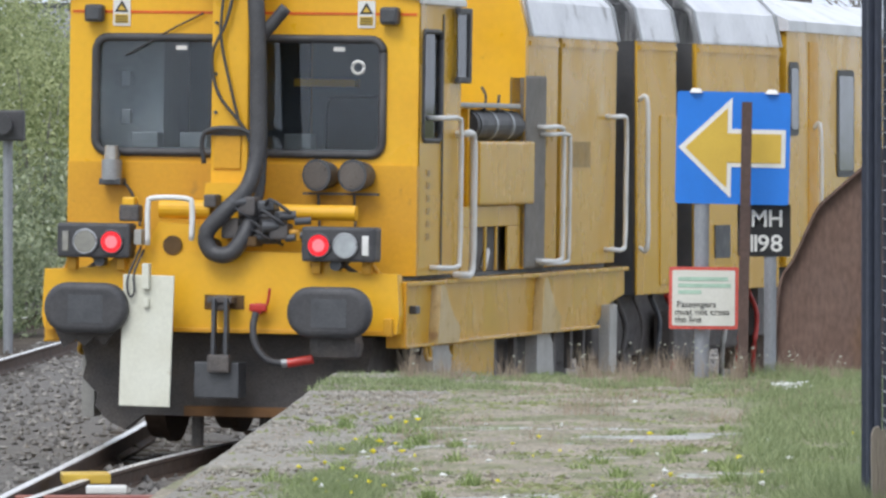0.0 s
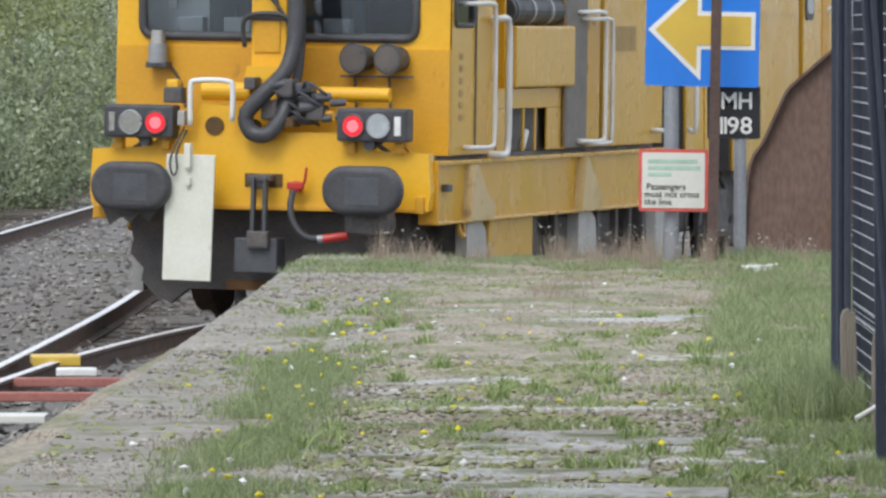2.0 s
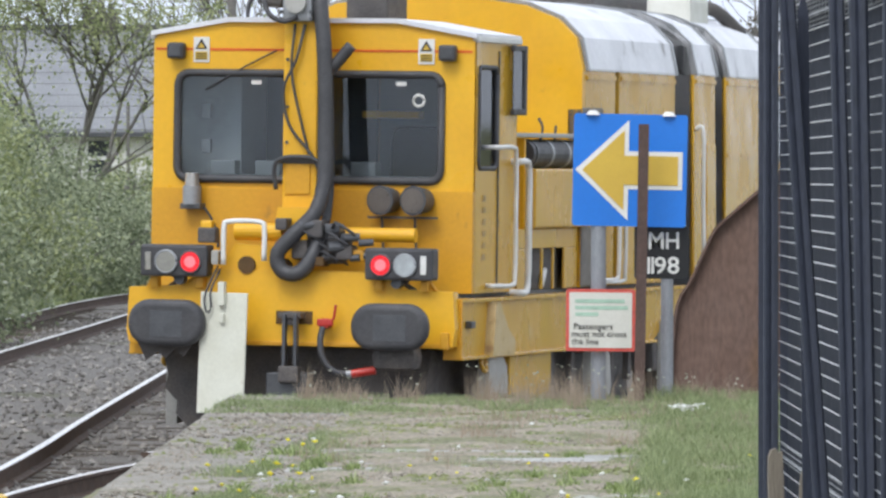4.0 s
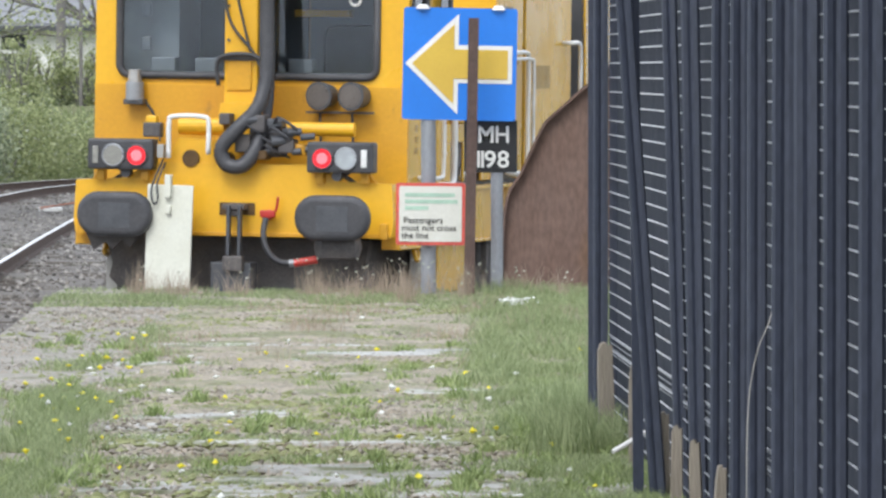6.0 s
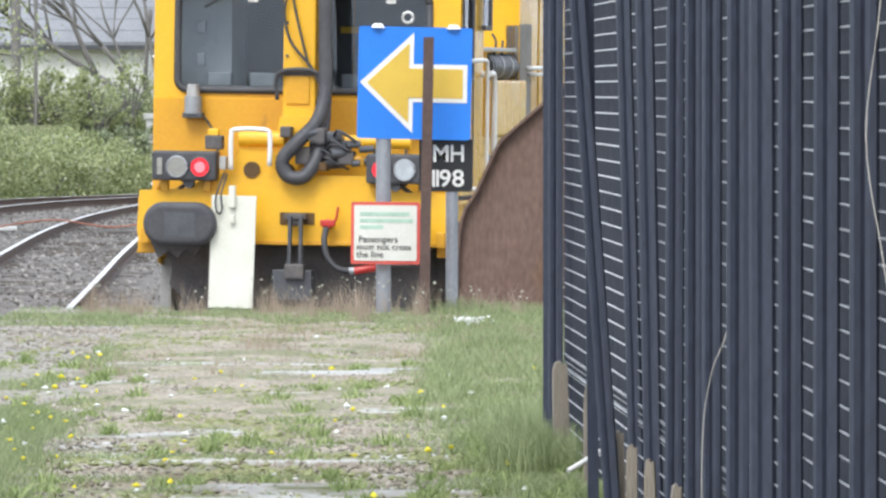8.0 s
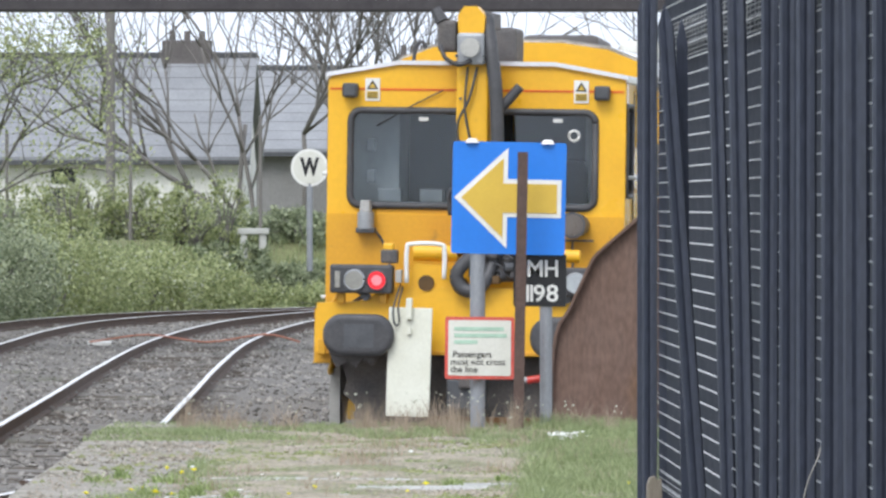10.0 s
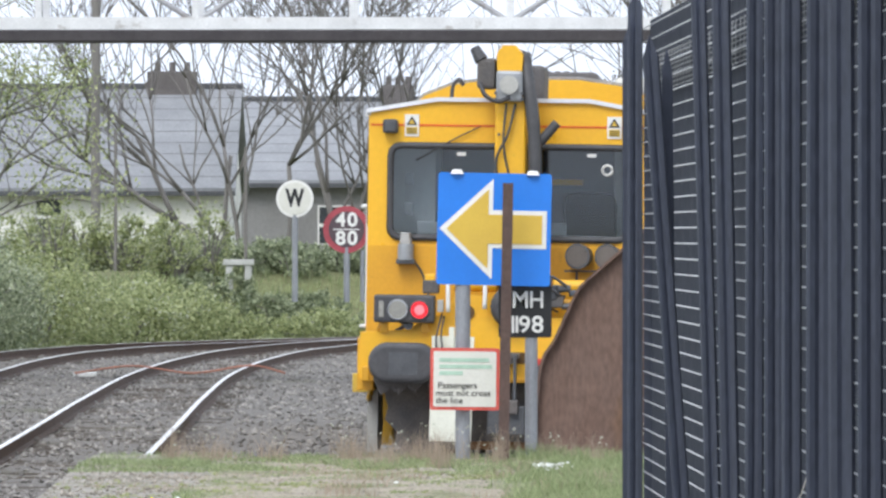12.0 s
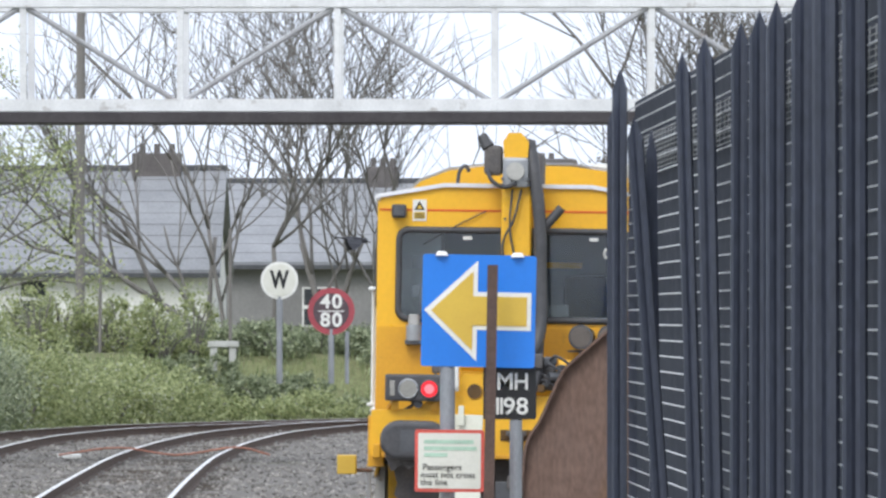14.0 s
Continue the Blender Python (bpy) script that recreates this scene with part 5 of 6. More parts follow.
def pale(x, y, top, base=-0.05, w=0.075, lean=0.0, folds=True):
    """A pressed steel pale: a folded section rising to a spear point."""
    h = top - base
    cols = (-0.5, -0.38, -0.16, 0.0, 0.16, 0.38, 0.5)
    deep = (0.004, -0.006, -0.005, 0.001, -0.005, -0.006, 0.004) if folds else (0.0,) * 7
    tops = (h - 0.085, h - 0.065, h - 0.025, h, h - 0.025, h - 0.065, h - 0.085)
    bm = bmesh.new()
    f = [[bm.verts.new((c * w, d, z)) for c, d, z in zip(cols, deep, zz)] for zz in ((0,) * 7, tops)]
    k = [[bm.verts.new((c * w, d + 0.006, z)) for c, d, z in zip(cols, deep, zz)] for zz in ((0,) * 7, tops)]
    for i in range(6):
        bm.faces.new((f[0][i], f[0][i + 1], f[1][i + 1], f[1][i]))
        bm.faces.new((k[0][i], k[1][i], k[1][i + 1], k[0][i + 1]))
        for q in (0, 1):
            bm.faces.new((f[q][i], f[q][i + 1], k[q][i + 1], k[q][i]))
    for i in (0, 6):
        bm.faces.new((f[0][i], f[1][i], k[1][i], k[0][i]))
    ob = part("pale", bm, FENCE, fence)
    ob.matrix_basis = pose(x, y, base, 0, lean, random.uniform(-9, 9))
    return ob


POSTS = [30.9, 25.95, 24.68, 23.38, 22.32, 21.55, 20.47, 19.55, 18.58, 17.49, 16.44, 15.2, 14.1, 13.1]
# the end post with shorter and leaning pales against it
pale(0.355, 30.9, 2.59, w=0.064)
pale(0.329, 31.0, 2.44, w=0.055, folds=False)
pale(0.422, 30.8, 2.36, w=0.066, folds=False)
pale(0.440, 26.4, 2.22, w=0.040, lean=-0.6, folds=False)
pale(0.513, 26.3, 2.27, w=0.060, lean=-4.0)
ROW = [(0.590, 0.056, -1.65), (0.616, 0.064, -1.1), (0.645, 0.060, 0.2), (0.681, 0.064, 0.0), (0.707, 0.058, 0.0)]
for i, y in enumerate(POSTS[1:]):
    x, w, lean = ROW[i] if i < 5 else (fence_x(y), random.uniform(0.064, 0.072), random.uniform(-0.15, 0.15))
    pale(x, y, 2.485 + random.uniform(-0.012, 0.012), w=w, lean=lean)


def screen(a, b, top, z0=0.02, face=None):
    """Slatted screen with wires between two pales."""
    (xa, ya), (xb, yb) = a, b
    d = Vector((xb - xa, yb - ya, 0))
    ang = math.degrees(math.atan2(d.y, d.x))
    sc = part("screen", box(0.0, d.length, 0.03, 0.045, z0, top), face or SLAT, fence, "dark slatted screen" if face is None else "rusty brown screen")
    sc.matrix_basis = pose(xa, ya, 0, 0, 0, ang)
    bm = bmesh.new()
    z = z0 + 0.055
    while z < top:
        tube(bm, [(0.0, 0.002, z), (d.length, 0.002, z)], 0.003, 5)
        z += 0.060
    tagged(part("wire_set", bm, WIRE, sc, "pale horizontal wires"), kind="stuff")
    bm = bmesh.new()
    for z in list(np.arange(2.13, 2.29, 0.018)) + list(np.arange(0.36, 0.43, 0.022)):
        tube(bm, [(0.0, 0.004, z), (d.length, 0.004, z)], 0.0025, 4)
    for k in range(int(d.length / 0.2)):
        tube(bm, [(0.2 * k, 0.004, 2.13), (0.2 * k + 0.05, 0.004, 2.28)], 0.0025, 4)
    tagged(part("mesh_band", bm, GREY, sc, "close grey wire mesh band"), kind="stuff")


xs = [(0.388, 30.9)] + [(fence_x(y) + 0.03, y) for y in POSTS[1:]]
for k, (a, b) in enumerate(zip(xs, xs[1:])):
    screen(a, b, 2.45, face=DARKRUST if k == 10 else None)
for x, y, h, w in ((0.375, 30.2, 0.45, 0.065), (0.462, 28.7, 0.42, 0.046), (0.535, 26.4, 0.34, 0.038), (0.560, 25.6, 0.33, 0.042), (0.603, 24.4, 0.34, 0.040), (0.640, 23.2, 0.32, 0.034), (0.705, 21.3, 0.28, 0.036)):
    st = thing("timber_stake", "short split weathered timber stake beside the fence", "stake", pose(x, y, -0.02, random.uniform(-2, 2), random.uniform(-3, 3), random.uniform(-10, 10)), group="stakes by the fence")
    part("stake", prism([(-w / 2, 0), (w / 2, 0), (w * 0.46, h * 0.97), (w * 0.2, h * 0.955), (w * 0.05, h), (-w * 0.25, h * 0.985), (-w * 0.42, h * random.uniform(0.8, 0.93)), (-w * 0.48, h * 0.7)], -0.02, 0.02), OLDWOOD, st)
for pts in ([(0.893, 15.7, 2.1), (0.874, 15.7, 1.74), (0.84, 15.65, 1.45), (0.872, 15.6, 1.2), (0.908, 15.6, 0.98), (0.945, 15.6, 0.80), (0.925, 15.6, 0.62), (0.905, 15.6, 0.3)], [(0.727, 20.6, 1.06), (0.716, 20.6, 0.87), (0.676, 20.6, 0.76), (0.65, 20.6, 0.60), (0.645, 20.6, 0.3)]):
    bw_ = thing("bramble_stem", "dry pale bramble stem hanging on the fence", "plant")
    part("stem", pipe(pts, 0.0016, 5), mat("dry_stem", (0.56, 0.53, 0.47), rough=0.8), bw_)

# ---- debris by the track ----
def litter(name, label, cat, bmf, material, m):
    t = thing(name, label, cat, m)
    part("body", bmf, material, t)
    return t


litter("yellow_block", "bright yellow painted timber block beside the rail", "block", box(-0.17, 0.17, -0.25, 0.25, 0, 0.07, bevel=0.01), SIGN_YELLOW, pose(-5.02, 52.2, -0.80, 0, 0, 8))
litter("painted_board", "faded red painted board across the track", "board", box(-0.8, 0.8, -0.07, 0.07, 0, 0.06, bevel=0.01), PINK, pose(-4.95, 49.6, -0.83, 0, 0, 3))
litter("painted_board", "faded red painted board across the track", "board", box(-0.8, 0.8, -0.06, 0.06, 0, 0.06, bevel=0.01), PINK, pose(-4.95, 47.6, -0.83, 0, 0, 2))
litter("white_block", "white painted block by the rail", "block", box(-0.14, 0.14, -0.15, 0.15, 0, 0.05, bevel=0.012), WHITE, pose(-4.72, 50.6, -0.80, 0, 0, 5))
litter("pale_board", "pale bleached board beside the track", "board", box(-0.35, 0.35, -0.2, 0.2, 0, 0.05, bevel=0.01), SIGN_WHITE, pose(-4.75, 45.2, -0.84, 0, 0, 2))
mk = thing("trackside_marker", "small yellow box on a short arm beside the track", "marker", pose(-1.96, 76.3, 0))
part("post", box(0.20, 0.25, 0.05, 0.11, -1.0, 0.0, bevel=0.008), GREY, mk, "pale grey post")
part("box", box(-0.1, 0.1, -0.08, 0.1, -0.09, 0.11, bevel=0.015), SIGN_YELLOW, mk, "bright yellow box")
part("arm", cyl((0.08, 0.02, -0.05), (0.26, 0.06, -0.05), 0.02, seg=8), RUST, mk)
cb = thing("orange_cable", "thin orange cable lying across the tracks", "cable")
part("cable", pipe([(-8.2, 126.3, -0.84), (-7.2, 126.6, -0.72), (-6.2, 126.9, -0.85), (-5.2, 127.0, -0.72), (-4.6, 127.1, -0.85)], 0.018, 6), mat("orange_cable_sheath", (0.48, 0.20, 0.13), rough=0.6), cb)
litter("white_block", "white painted block by the rail", "block", box(-0.2, 0.2, -0.3, 0.3, 0, 0.07, bevel=0.012), WHITE, pose(-8.1, 127.5, -0.92, 0, 0, 5))
litter("white_stick", "short white stick in the grass", "stick", cyl((-0.08, 0, 0.02), (0.08, 0.1, 0.11), 0.01, seg=7), WHITE, pose(0.45, 28.2, 0.06))

# ---- lineside signs ----
def post_sign(name, label, x, y, zc, r, base, face, rim):
    s = thing(name, label, "sign", pose(x, y, base))
    part("post", cyl((0, 0.06, -0.3), (0, 0.06, zc - base + r * 0.6), 0.07, seg=12), POLE, s)
    d = part("disc", cyl((0, 0.0, zc - base), (0, 0.03, zc - base), r, seg=40), rim, s)
    part("face", cyl((0, -0.012, zc - base), (0, -0.002, zc - base), r * (0.86 if rim is WHITE else 0.76), seg=40), face, d)
    return s, d


s, d = post_sign("whistle_board", "white round board with a black letter W on a pole", -5.86, 168, 2.365, 0.43, 0.3, SIGN_WHITE, WHITE)
lettering("letter", "W", 0.55, pose(0, -0.016, 2.065) @ UPRIGHT, SIGN_BLACK, d, width=0.44, bold=0.022)
s, d = post_sign("speed_board", "red-edged black round speed board reading 40 over 80", -4.69, 168.5, 1.66, 0.54, 0.3, mat("dark_brown_board", (0.09, 0.06, 0.07), rough=0.5), mat("faded_crimson", (0.42, 0.07, 0.09), rough=0.5))
for ch, x, z in (("4", -0.135, 1.57), ("0", 0.135, 1.57), ("8", -0.135, 1.15), ("0", 0.135, 1.15)):
    lettering("digit", ch, 0.44, pose(x, -0.016, z) @ UPRIGHT, WHITE, d, width=0.23, bold=0.012)
part("bar", box(-0.3, 0.3, -0.018, -0.013, 1.35, 1.375), WHITE, d)
part("second_post", cyl((0.36, 0.1, -0.3), (0.36, 0.1, 0.9), 0.05, seg=10), POLE, s)
gp = thing("lineside_cabinet", "small white concrete lineside marker with two posts", "cabinet", pose(-7.25, 170.5, -0.05))
for x in (-0.22, 0.22):
    part("post", box(x - 0.08, x + 0.08, -0.08, 0.08, -0.6, 0.95, bevel=0.02), DULLWHITE, gp)
part("cap", box(-0.36, 0.36, -0.12, 0.12, 0.88, 1.02, bevel=0.02), DULLWHITE, gp)
up = thing("utility_pole", "brown timber utility pole", "pole", pose(-10.8, 174, 0))
part("shaft", cyl((0, 0, -1), (0.02, 0, 9.5), 0.12, 0.10, 12), BARK, up)
for x, h in ((-10.6, 4.0), (-7.55, 3.6), (-13.5, 3.2)):
    t = thing("thin_post", "slim brown lineside post", "pole", pose(x + 0.4, 172, 0))
    part("shaft", cyl((0, 0, -1), (0, 0, h), 0.045, 0.04, 8), BARK, t)

sg = thing("signal_head", "small black railway signal head on a grey post", "signal", pose(-9.62, 90, -0.9))
part("post", cyl((0, 0.1, -0.1), (0, 0.1, 2.9), 0.06, seg=12), POLE, sg)
hd = part("head", box(-0.28, 0.22, -0.12, 0.1, 2.6, 2.98, bevel=0.03), BLACK, sg)
part("hood", cyl((-0.03, -0.28, 2.8), (-0.03, -0.1, 2.8), 0.12, seg=16), BLACK, hd)

# ---- footbridge ----
fb = thing("footbridge", "white lattice steel footbridge over the tracks with dark bottom beam", "bridge", pose(0, 120, 0))
Z0, Z1 = 4.72, 6.75
part("bottom_beam", box(-16, 9, -0.12, 0.12, Z0 - 0.02, Z0 + 0.17, bevel=0.02), BRIDGEDARK, fb, "dark steel bottom beam")
part("kick_plate", box(-16, 9, -0.10, 0.10, Z0 + 0.175, Z0 + 0.38), BRIDGEWHITE, fb, "white plate above the beam")
part("deck", box(-16, 9, 0.12, 1.9, Z0 + 0.0, Z0 + 0.12), BRIDGEDARK, fb)
for yy in (0.0, 1.95):
    part("top_chord", box(-16, 9, yy - 0.09, yy + 0.09, Z1 - 0.16, Z1, bevel=0.02), BRIDGEWHITE, fb)
    k = 0
    x = -8.38 - 2.57 * 3
    while x < 9:
        part("upright", box(x - 0.055, x + 0.055, yy - 0.06, yy + 0.06, Z0 + 0.1, Z1 - 0.05, bevel=0.008), BRIDGEWHITE, fb)
        if x + 2.57 < 9:
            a, b = ((x, Z1 - 0.12), (x + 2.57, Z0 + 0.3)) if k % 2 == 1 else ((x, Z0 + 0.3), (x + 2.57, Z1 - 0.12))
            if yy == 0.0:
                part("diagonal", cyl((a[0], yy, a[1]), (b[0], yy, b[1]), 0.045, seg=8), BRIDGEBACKLIT, fb)
        x += 2.57
        k += 1
for x in (-15.6, 8.6):
    for yy in (0.0, 1.95):
        part("column", box(x - 0.15, x + 0.15, yy - 0.15, yy + 0.15, -1.0, Z0, bevel=0.02), BRIDGEWHITE, fb)

# ---- houses beyond the line ----
def house(label, x0, x1, y, depth, base, eave, ridge, wall, chimneys=(), windows=()):
    h = thing("house", label, "house", pose(0, y, 0))
    part("wall_front", box(x0, x1, 0.0, 0.3, base, eave), wall, h)
    part("wall_back", box(x0, x1, depth - 0.3, depth, base, eave), wall, h)
    for x in (x0, x1 - 0.3):
        part("gable", prism([(0.3, base), (depth - 0.3, base), (depth - 0.3, eave), (depth / 2, ridge - 0.1), (0.3, eave)], x, x + 0.3, axis="x"), wall, h)
    for s in (0, 1):
        ya, yb = (-0.35, depth / 2) if s == 0 else (depth + 0.35, depth / 2)
        za = eave - 0.1
        bm = bmesh.new()
        v = [bm.verts.new(p) for p in ((x0 - 0.2, ya, za), (x1 + 0.2, ya, za), (x1 + 0.2, yb, ridge), (x0 - 0.2, yb, ridge), (x0 - 0.2, ya, za + 0.15), (x1 + 0.2, ya, za + 0.15), (x1 + 0.2, yb, ridge + 0.15), (x0 - 0.2, yb, ridge + 0.15))]
        for q in ((0, 1, 2, 3), (7, 6, 5, 4), (0, 4, 5, 1), (1, 5, 6, 2), (2, 6, 7, 3), (3, 7, 4, 0)):
            bm.faces.new([v[i] for i in q])
        rf = part("roof", bm, SLATE, h, "grey slate roof slope")
        n = 9
        for k in range(1, n):
            t = k / n
            yy, zz = ya + (yb - ya) * t, za + 0.15 + (ridge - za) * t
            part("slate_course", box(x0 - 0.2, x1 + 0.2, yy - 0.02, yy + 0.02, zz - 0.01, zz + 0.008), SLATE, rf)
    part("gutter", box(x0 - 0.2, x1 + 0.2, -0.42, -0.28, eave - 0.16, eave - 0.04), DARKGREY, h)
    part("ridge_tiles", box(x0 - 0.2, x1 + 0.2, depth / 2 - 0.12, depth / 2 + 0.12, ridge + 0.08, ridge + 0.24, bevel=0.03), DARKGREY, h)
    for cx, w in chimneys:
        c = part("chimney", box(cx - w / 2, cx + w / 2, depth / 2 - 0.35, depth / 2 + 0.35, ridge - 0.4, ridge + 0.55, bevel=0.03), BRICK, h)
        for k in (-0.3, 0.0, 0.3):
            part("chimney_pot", cyl((cx + k * w, depth / 2, ridge + 0.5), (cx + k * w, depth / 2, ridge + 0.8), 0.09, 0.08, 8), BRICK, c)
    for wx, wz, ww, wh in windows:
        wi = part("window", box(wx - ww / 2, wx + ww / 2, -0.04, 0.02, wz - wh / 2, wz + wh / 2), WHITE, h)
        for k in (-1, 1):
            part("pane", box(wx - ww / 2 + 0.05, wx + ww / 2 - 0.05, -0.055, -0.042, wz + k * wh / 4 - wh / 4 + 0.05, wz + k * wh / 4 + wh / 4 - 0.05), mat("window_dark", (0.05, 0.055, 0.06), rough=0.15), wi)
    return h


house("low white rendered house with long grey slate roof", -20.5, -8.35, 190, 8, -0.5, 2.7, 5.3, RENDERWALL, chimneys=((-10.0, 1.3), (-15.5, 0.9)), windows=((-13.0, 2.0, 0.75, 1.0), (-17.2, 2.0, 0.9, 1.0), (-15.2, 2.0, 0.7, 1.0)))
house("grey rendered house with slate roof behind bare trees", -9.6, -1.5, 203, 8, -0.5, 3.0, 5.2, GREYWALL, chimneys=((-4.3, 0.9),), windows=((-6.0, 1.8, 0.9, 1.1),))
house("grey terrace with slate roof and brick chimneys", -1.2, 14, 214, 9, -0.5, 3.2, 5.6, GREYWALL, chimneys=((0.2, 0.9), (6.0, 0.9)), windows=((1.5, 2.0, 0.9, 1.1),))


# ---- trees and hedges ----
def grow(bm, p, d, length, r, depth, tips, spread=0.5, lift=0.12, first=None):
    """A limb and, from it, smaller ones; the first limb goes into a mesh of its own."""
    pts = [p]
    q, dd = Vector(p), Vector(d).normalized()
    for k in range(4):
        dd = (dd + Vector((random.gauss(0, 0.11), random.gauss(0, 0.11), random.gauss(0.0, 0.08) + lift * 0.2))).normalized()
        q = q + dd * length / 4
        pts.append(q.copy())
    tube(first or bm, pts, r, 7 if r > 0.05 else 4, r * 0.66)
    tips.append(q.copy())
    if depth <= 0:
        return
    for k in range(random.choice((3, 3, 4)) if r > 0.03 else random.choice((2, 3, 3))):
        a = random.uniform(0, 2 * math.pi)
        side = Vector((math.cos(a), 0.6 * math.sin(a), random.uniform(-0.25, 0.35)))
        nd = (dd + side * random.uniform(0.4, 1.0) * spread * 1.5 + Vector((0, 0, lift))).normalized()
        start = pts[random.choice((2, 3, 4, 4))]
        grow(bm, start, nd, length * random.uniform(0.68, 0.92), max(0.009, r * random.uniform(0.5, 0.68)), depth - 1, tips, spread, lift)


def bare_tree(x, y, z, stems, depth=6, leaves=0):
    t = thing("bare_tree", "bare grey-barked tree with fine spreading branches", "tree", pose(x, y, z))
    tips = []
    bm = bmesh.new()
    for (dx, dz, L, r) in stems:
        limb = bmesh.new()
        grow(bm, Vector((dx * 0.3, 0, -0.5)), Vector((dx, random.uniform(-0.2, 0.2), dz)), L, r, depth, tips, 0.6, 0.10, limb)
        part("limb", limb, BARK, t)
    tagged(part("twig_mass", bm, BARK, t), kind="stuff")
    return t


random.seed(11)
bare_tree(-6.4, 182, 0.4, [(-0.85, 1, 3.3, 0.125), (-0.1, 1, 3.5, 0.085)], 5)
bare_tree(-5.2, 184, 0.4, [(0.05, 1, 3.6, 0.085), (0.22, 1, 3.6, 0.075)], 4)
bare_tree(-4.1, 183, 0.4, [(0.28, 1, 3.6, 0.078), (0.0, 1, 3.2, 0.065)], 4)
bare_tree(-7.9, 186, 0.4, [(-0.2, 1, 3.7, 0.08), (0.1, 1, 3.9, 0.07)], 5)
bare_tree(4.7, 188, 0.4, [(-0.1, 1, 4.3, 0.14), (0.12, 1, 4.4, 0.12), (0.25, 1, 4.0, 0.10)], 5)
bare_tree(6.6, 188, 0.4, [(-0.1, 1, 3.23, 0.092), (0.4, 1, 2.85, 0.079)], 5)


def leafy(name, label, x, y, z, rx, ry, rz, count, size, leaf, stems=7, blossom=0.0, cat="bush"):
    """A bush or small tree: thin stems and many small leaves in uneven clumps."""
    t = thing(name, label, cat, pose(x, y, z))
    bm = bmesh.new()
    clumps = []
    for k in range(stems):
        a = random.uniform(0, 2 * math.pi)
        tip = Vector((math.cos(a) * rx * random.uniform(0.2, 0.9), math.sin(a) * ry * random.uniform(0.2, 0.9), rz * random.uniform(0.7, 1.75)))
        tube(bm, smooth_path([(0, 0, -0.3), tuple(tip * 0.5 + Vector((0, 0, rz * 0.15))), tuple(tip)], 3), 0.03, 5, 0.008)
    part("stem", bm, BARK, t)
    nc = max(10, count // 55)
    cc = rng.normal(size=(nc, 3))
    cc /= np.linalg.norm(cc, axis=1)[:, None]
    cc *= rng.uniform(0.35, 1.0, nc)[:, None] ** 0.6
    cc = cc * np.array([rx, ry, rz]) + np.array([0, 0, rz * 0.85])
    idx = rng.integers(0, nc, count)
    cr = rng.uniform(0.07, 0.24, nc)[idx][:, None] * min(rx, rz)
    p = cc[idx] + rng.normal(size=(count, 3)) * cr
    p[:, 2] = np.abs(p[:, 2])
    nb = int(count * blossom)
    v, f = leaf_quads(p[nb:], size)
    cloud_mesh("leaves", v, f, leaf, t)
    if nb:
        v, f = leaf_quads(p[:nb], size * 0.7)
        cloud_mesh("blossom", v, f, BLOSSOM, t, "pale blossom")
    return t


random.seed(5)
for y in np.arange(139, 173, 2.6):
    x = hedge_line(y) - 1.2 + random.uniform(-0.5, 0.5)
    low = y > 163
    leafy("hedge_bush", "dense green lineside hedge bush with pale new growth", x, y, land(x, y) - 0.1, 1.5, 1.4, 0.5 if low else (random.uniform(0.85, 1.4) if y < 158 else random.uniform(0.6, 1.1)), 7500, 0.05, LEAF if random.random() < 0.6 else LEAF_LIGHT, blossom=random.uniform(0.04, 0.16))
for k in range(12):
    x, y = -9.2 - k * 1.15 + random.uniform(-0.4, 0.4), 176 + random.uniform(-3, 3)
    leafy("hedge_bush", "dense green lineside hedge bush with pale new growth", x, y, land(x, y) - 0.1, 1.3, 1.3, random.uniform(0.4, 0.6), 4500, 0.046, LEAF if k % 2 else LEAF_LIGHT, blossom=0.08)
for k in range(9):
    x, y = -12.9 + 0.62 * k + random.uniform(-0.2, 0.2), 173 + random.uniform(-2, 2)
    leafy("tall_shrub", "thin twiggy yellow-green shrub rising over the hedge", x, y, land(x, y) - 0.1, 0.7, 0.7, random.uniform(0.62, 1.0), 1500, 0.05, LEAF_LIGHT, stems=14, blossom=0.2)
for k in range(30):
    x, y = -8.2 + (k % 10) * 0.95 + random.uniform(-0.4, 0.4), 170 + 4 * (k // 10) + random.uniform(-1.5, 1.5)
    if x > hedge_line(y) - 0.8:
        continue
    leafy("bank_bush", "low green scrub on the railway bank", x, y, land(x, y) - 0.1, 1.0, 1.0, random.uniform(0.3, 0.5), 3000, 0.05, LEAF)
for x, y, rz, c in ((-11.0, 105, 1.5, 5000), (-12.1, 118, 2.3, 7000), (-12.7, 131, 2.0, 6000), (-14.3, 138, 2.6, 7000), (-13.6, 149, 1.9, 6000), (-16.0, 152, 2.6, 7000), (-11.6, 98, 1.3, 4000), (-15.4, 144, 2.9, 8000), (-17.4, 157, 3.1, 8000), (-13.1, 124, 2.5, 7000)):
    leafy("leafy_tree", "spring-green leafy small tree on the railway bank", x, y, land(x, y) - 0.1, 1.7, 1.7, rz, int(c * 2.2), 0.048, LEAF_LIGHT if rz > 2 else LEAF, stems=9, blossom=0.05, cat="tree")
for x, y, rx, rz, c in ((4.9, 187, 1.2, 5.2, 16000), (1.7, 190, 0.8, 2.9, 7000)):
    leafy("brown_tree", "dense brown tree with withered leaves behind the footbridge", x, y, 0.3, rx, 1.2, rz, c, 0.055, BROWNLEAF, stems=12, cat="tree")
ov = thing("overhanging_branch", "light green leafy branch reaching over the hedge", "tree", pose(-12.8, 165, 0))
bm = bmesh.new()
tips = []
limb = bmesh.new()
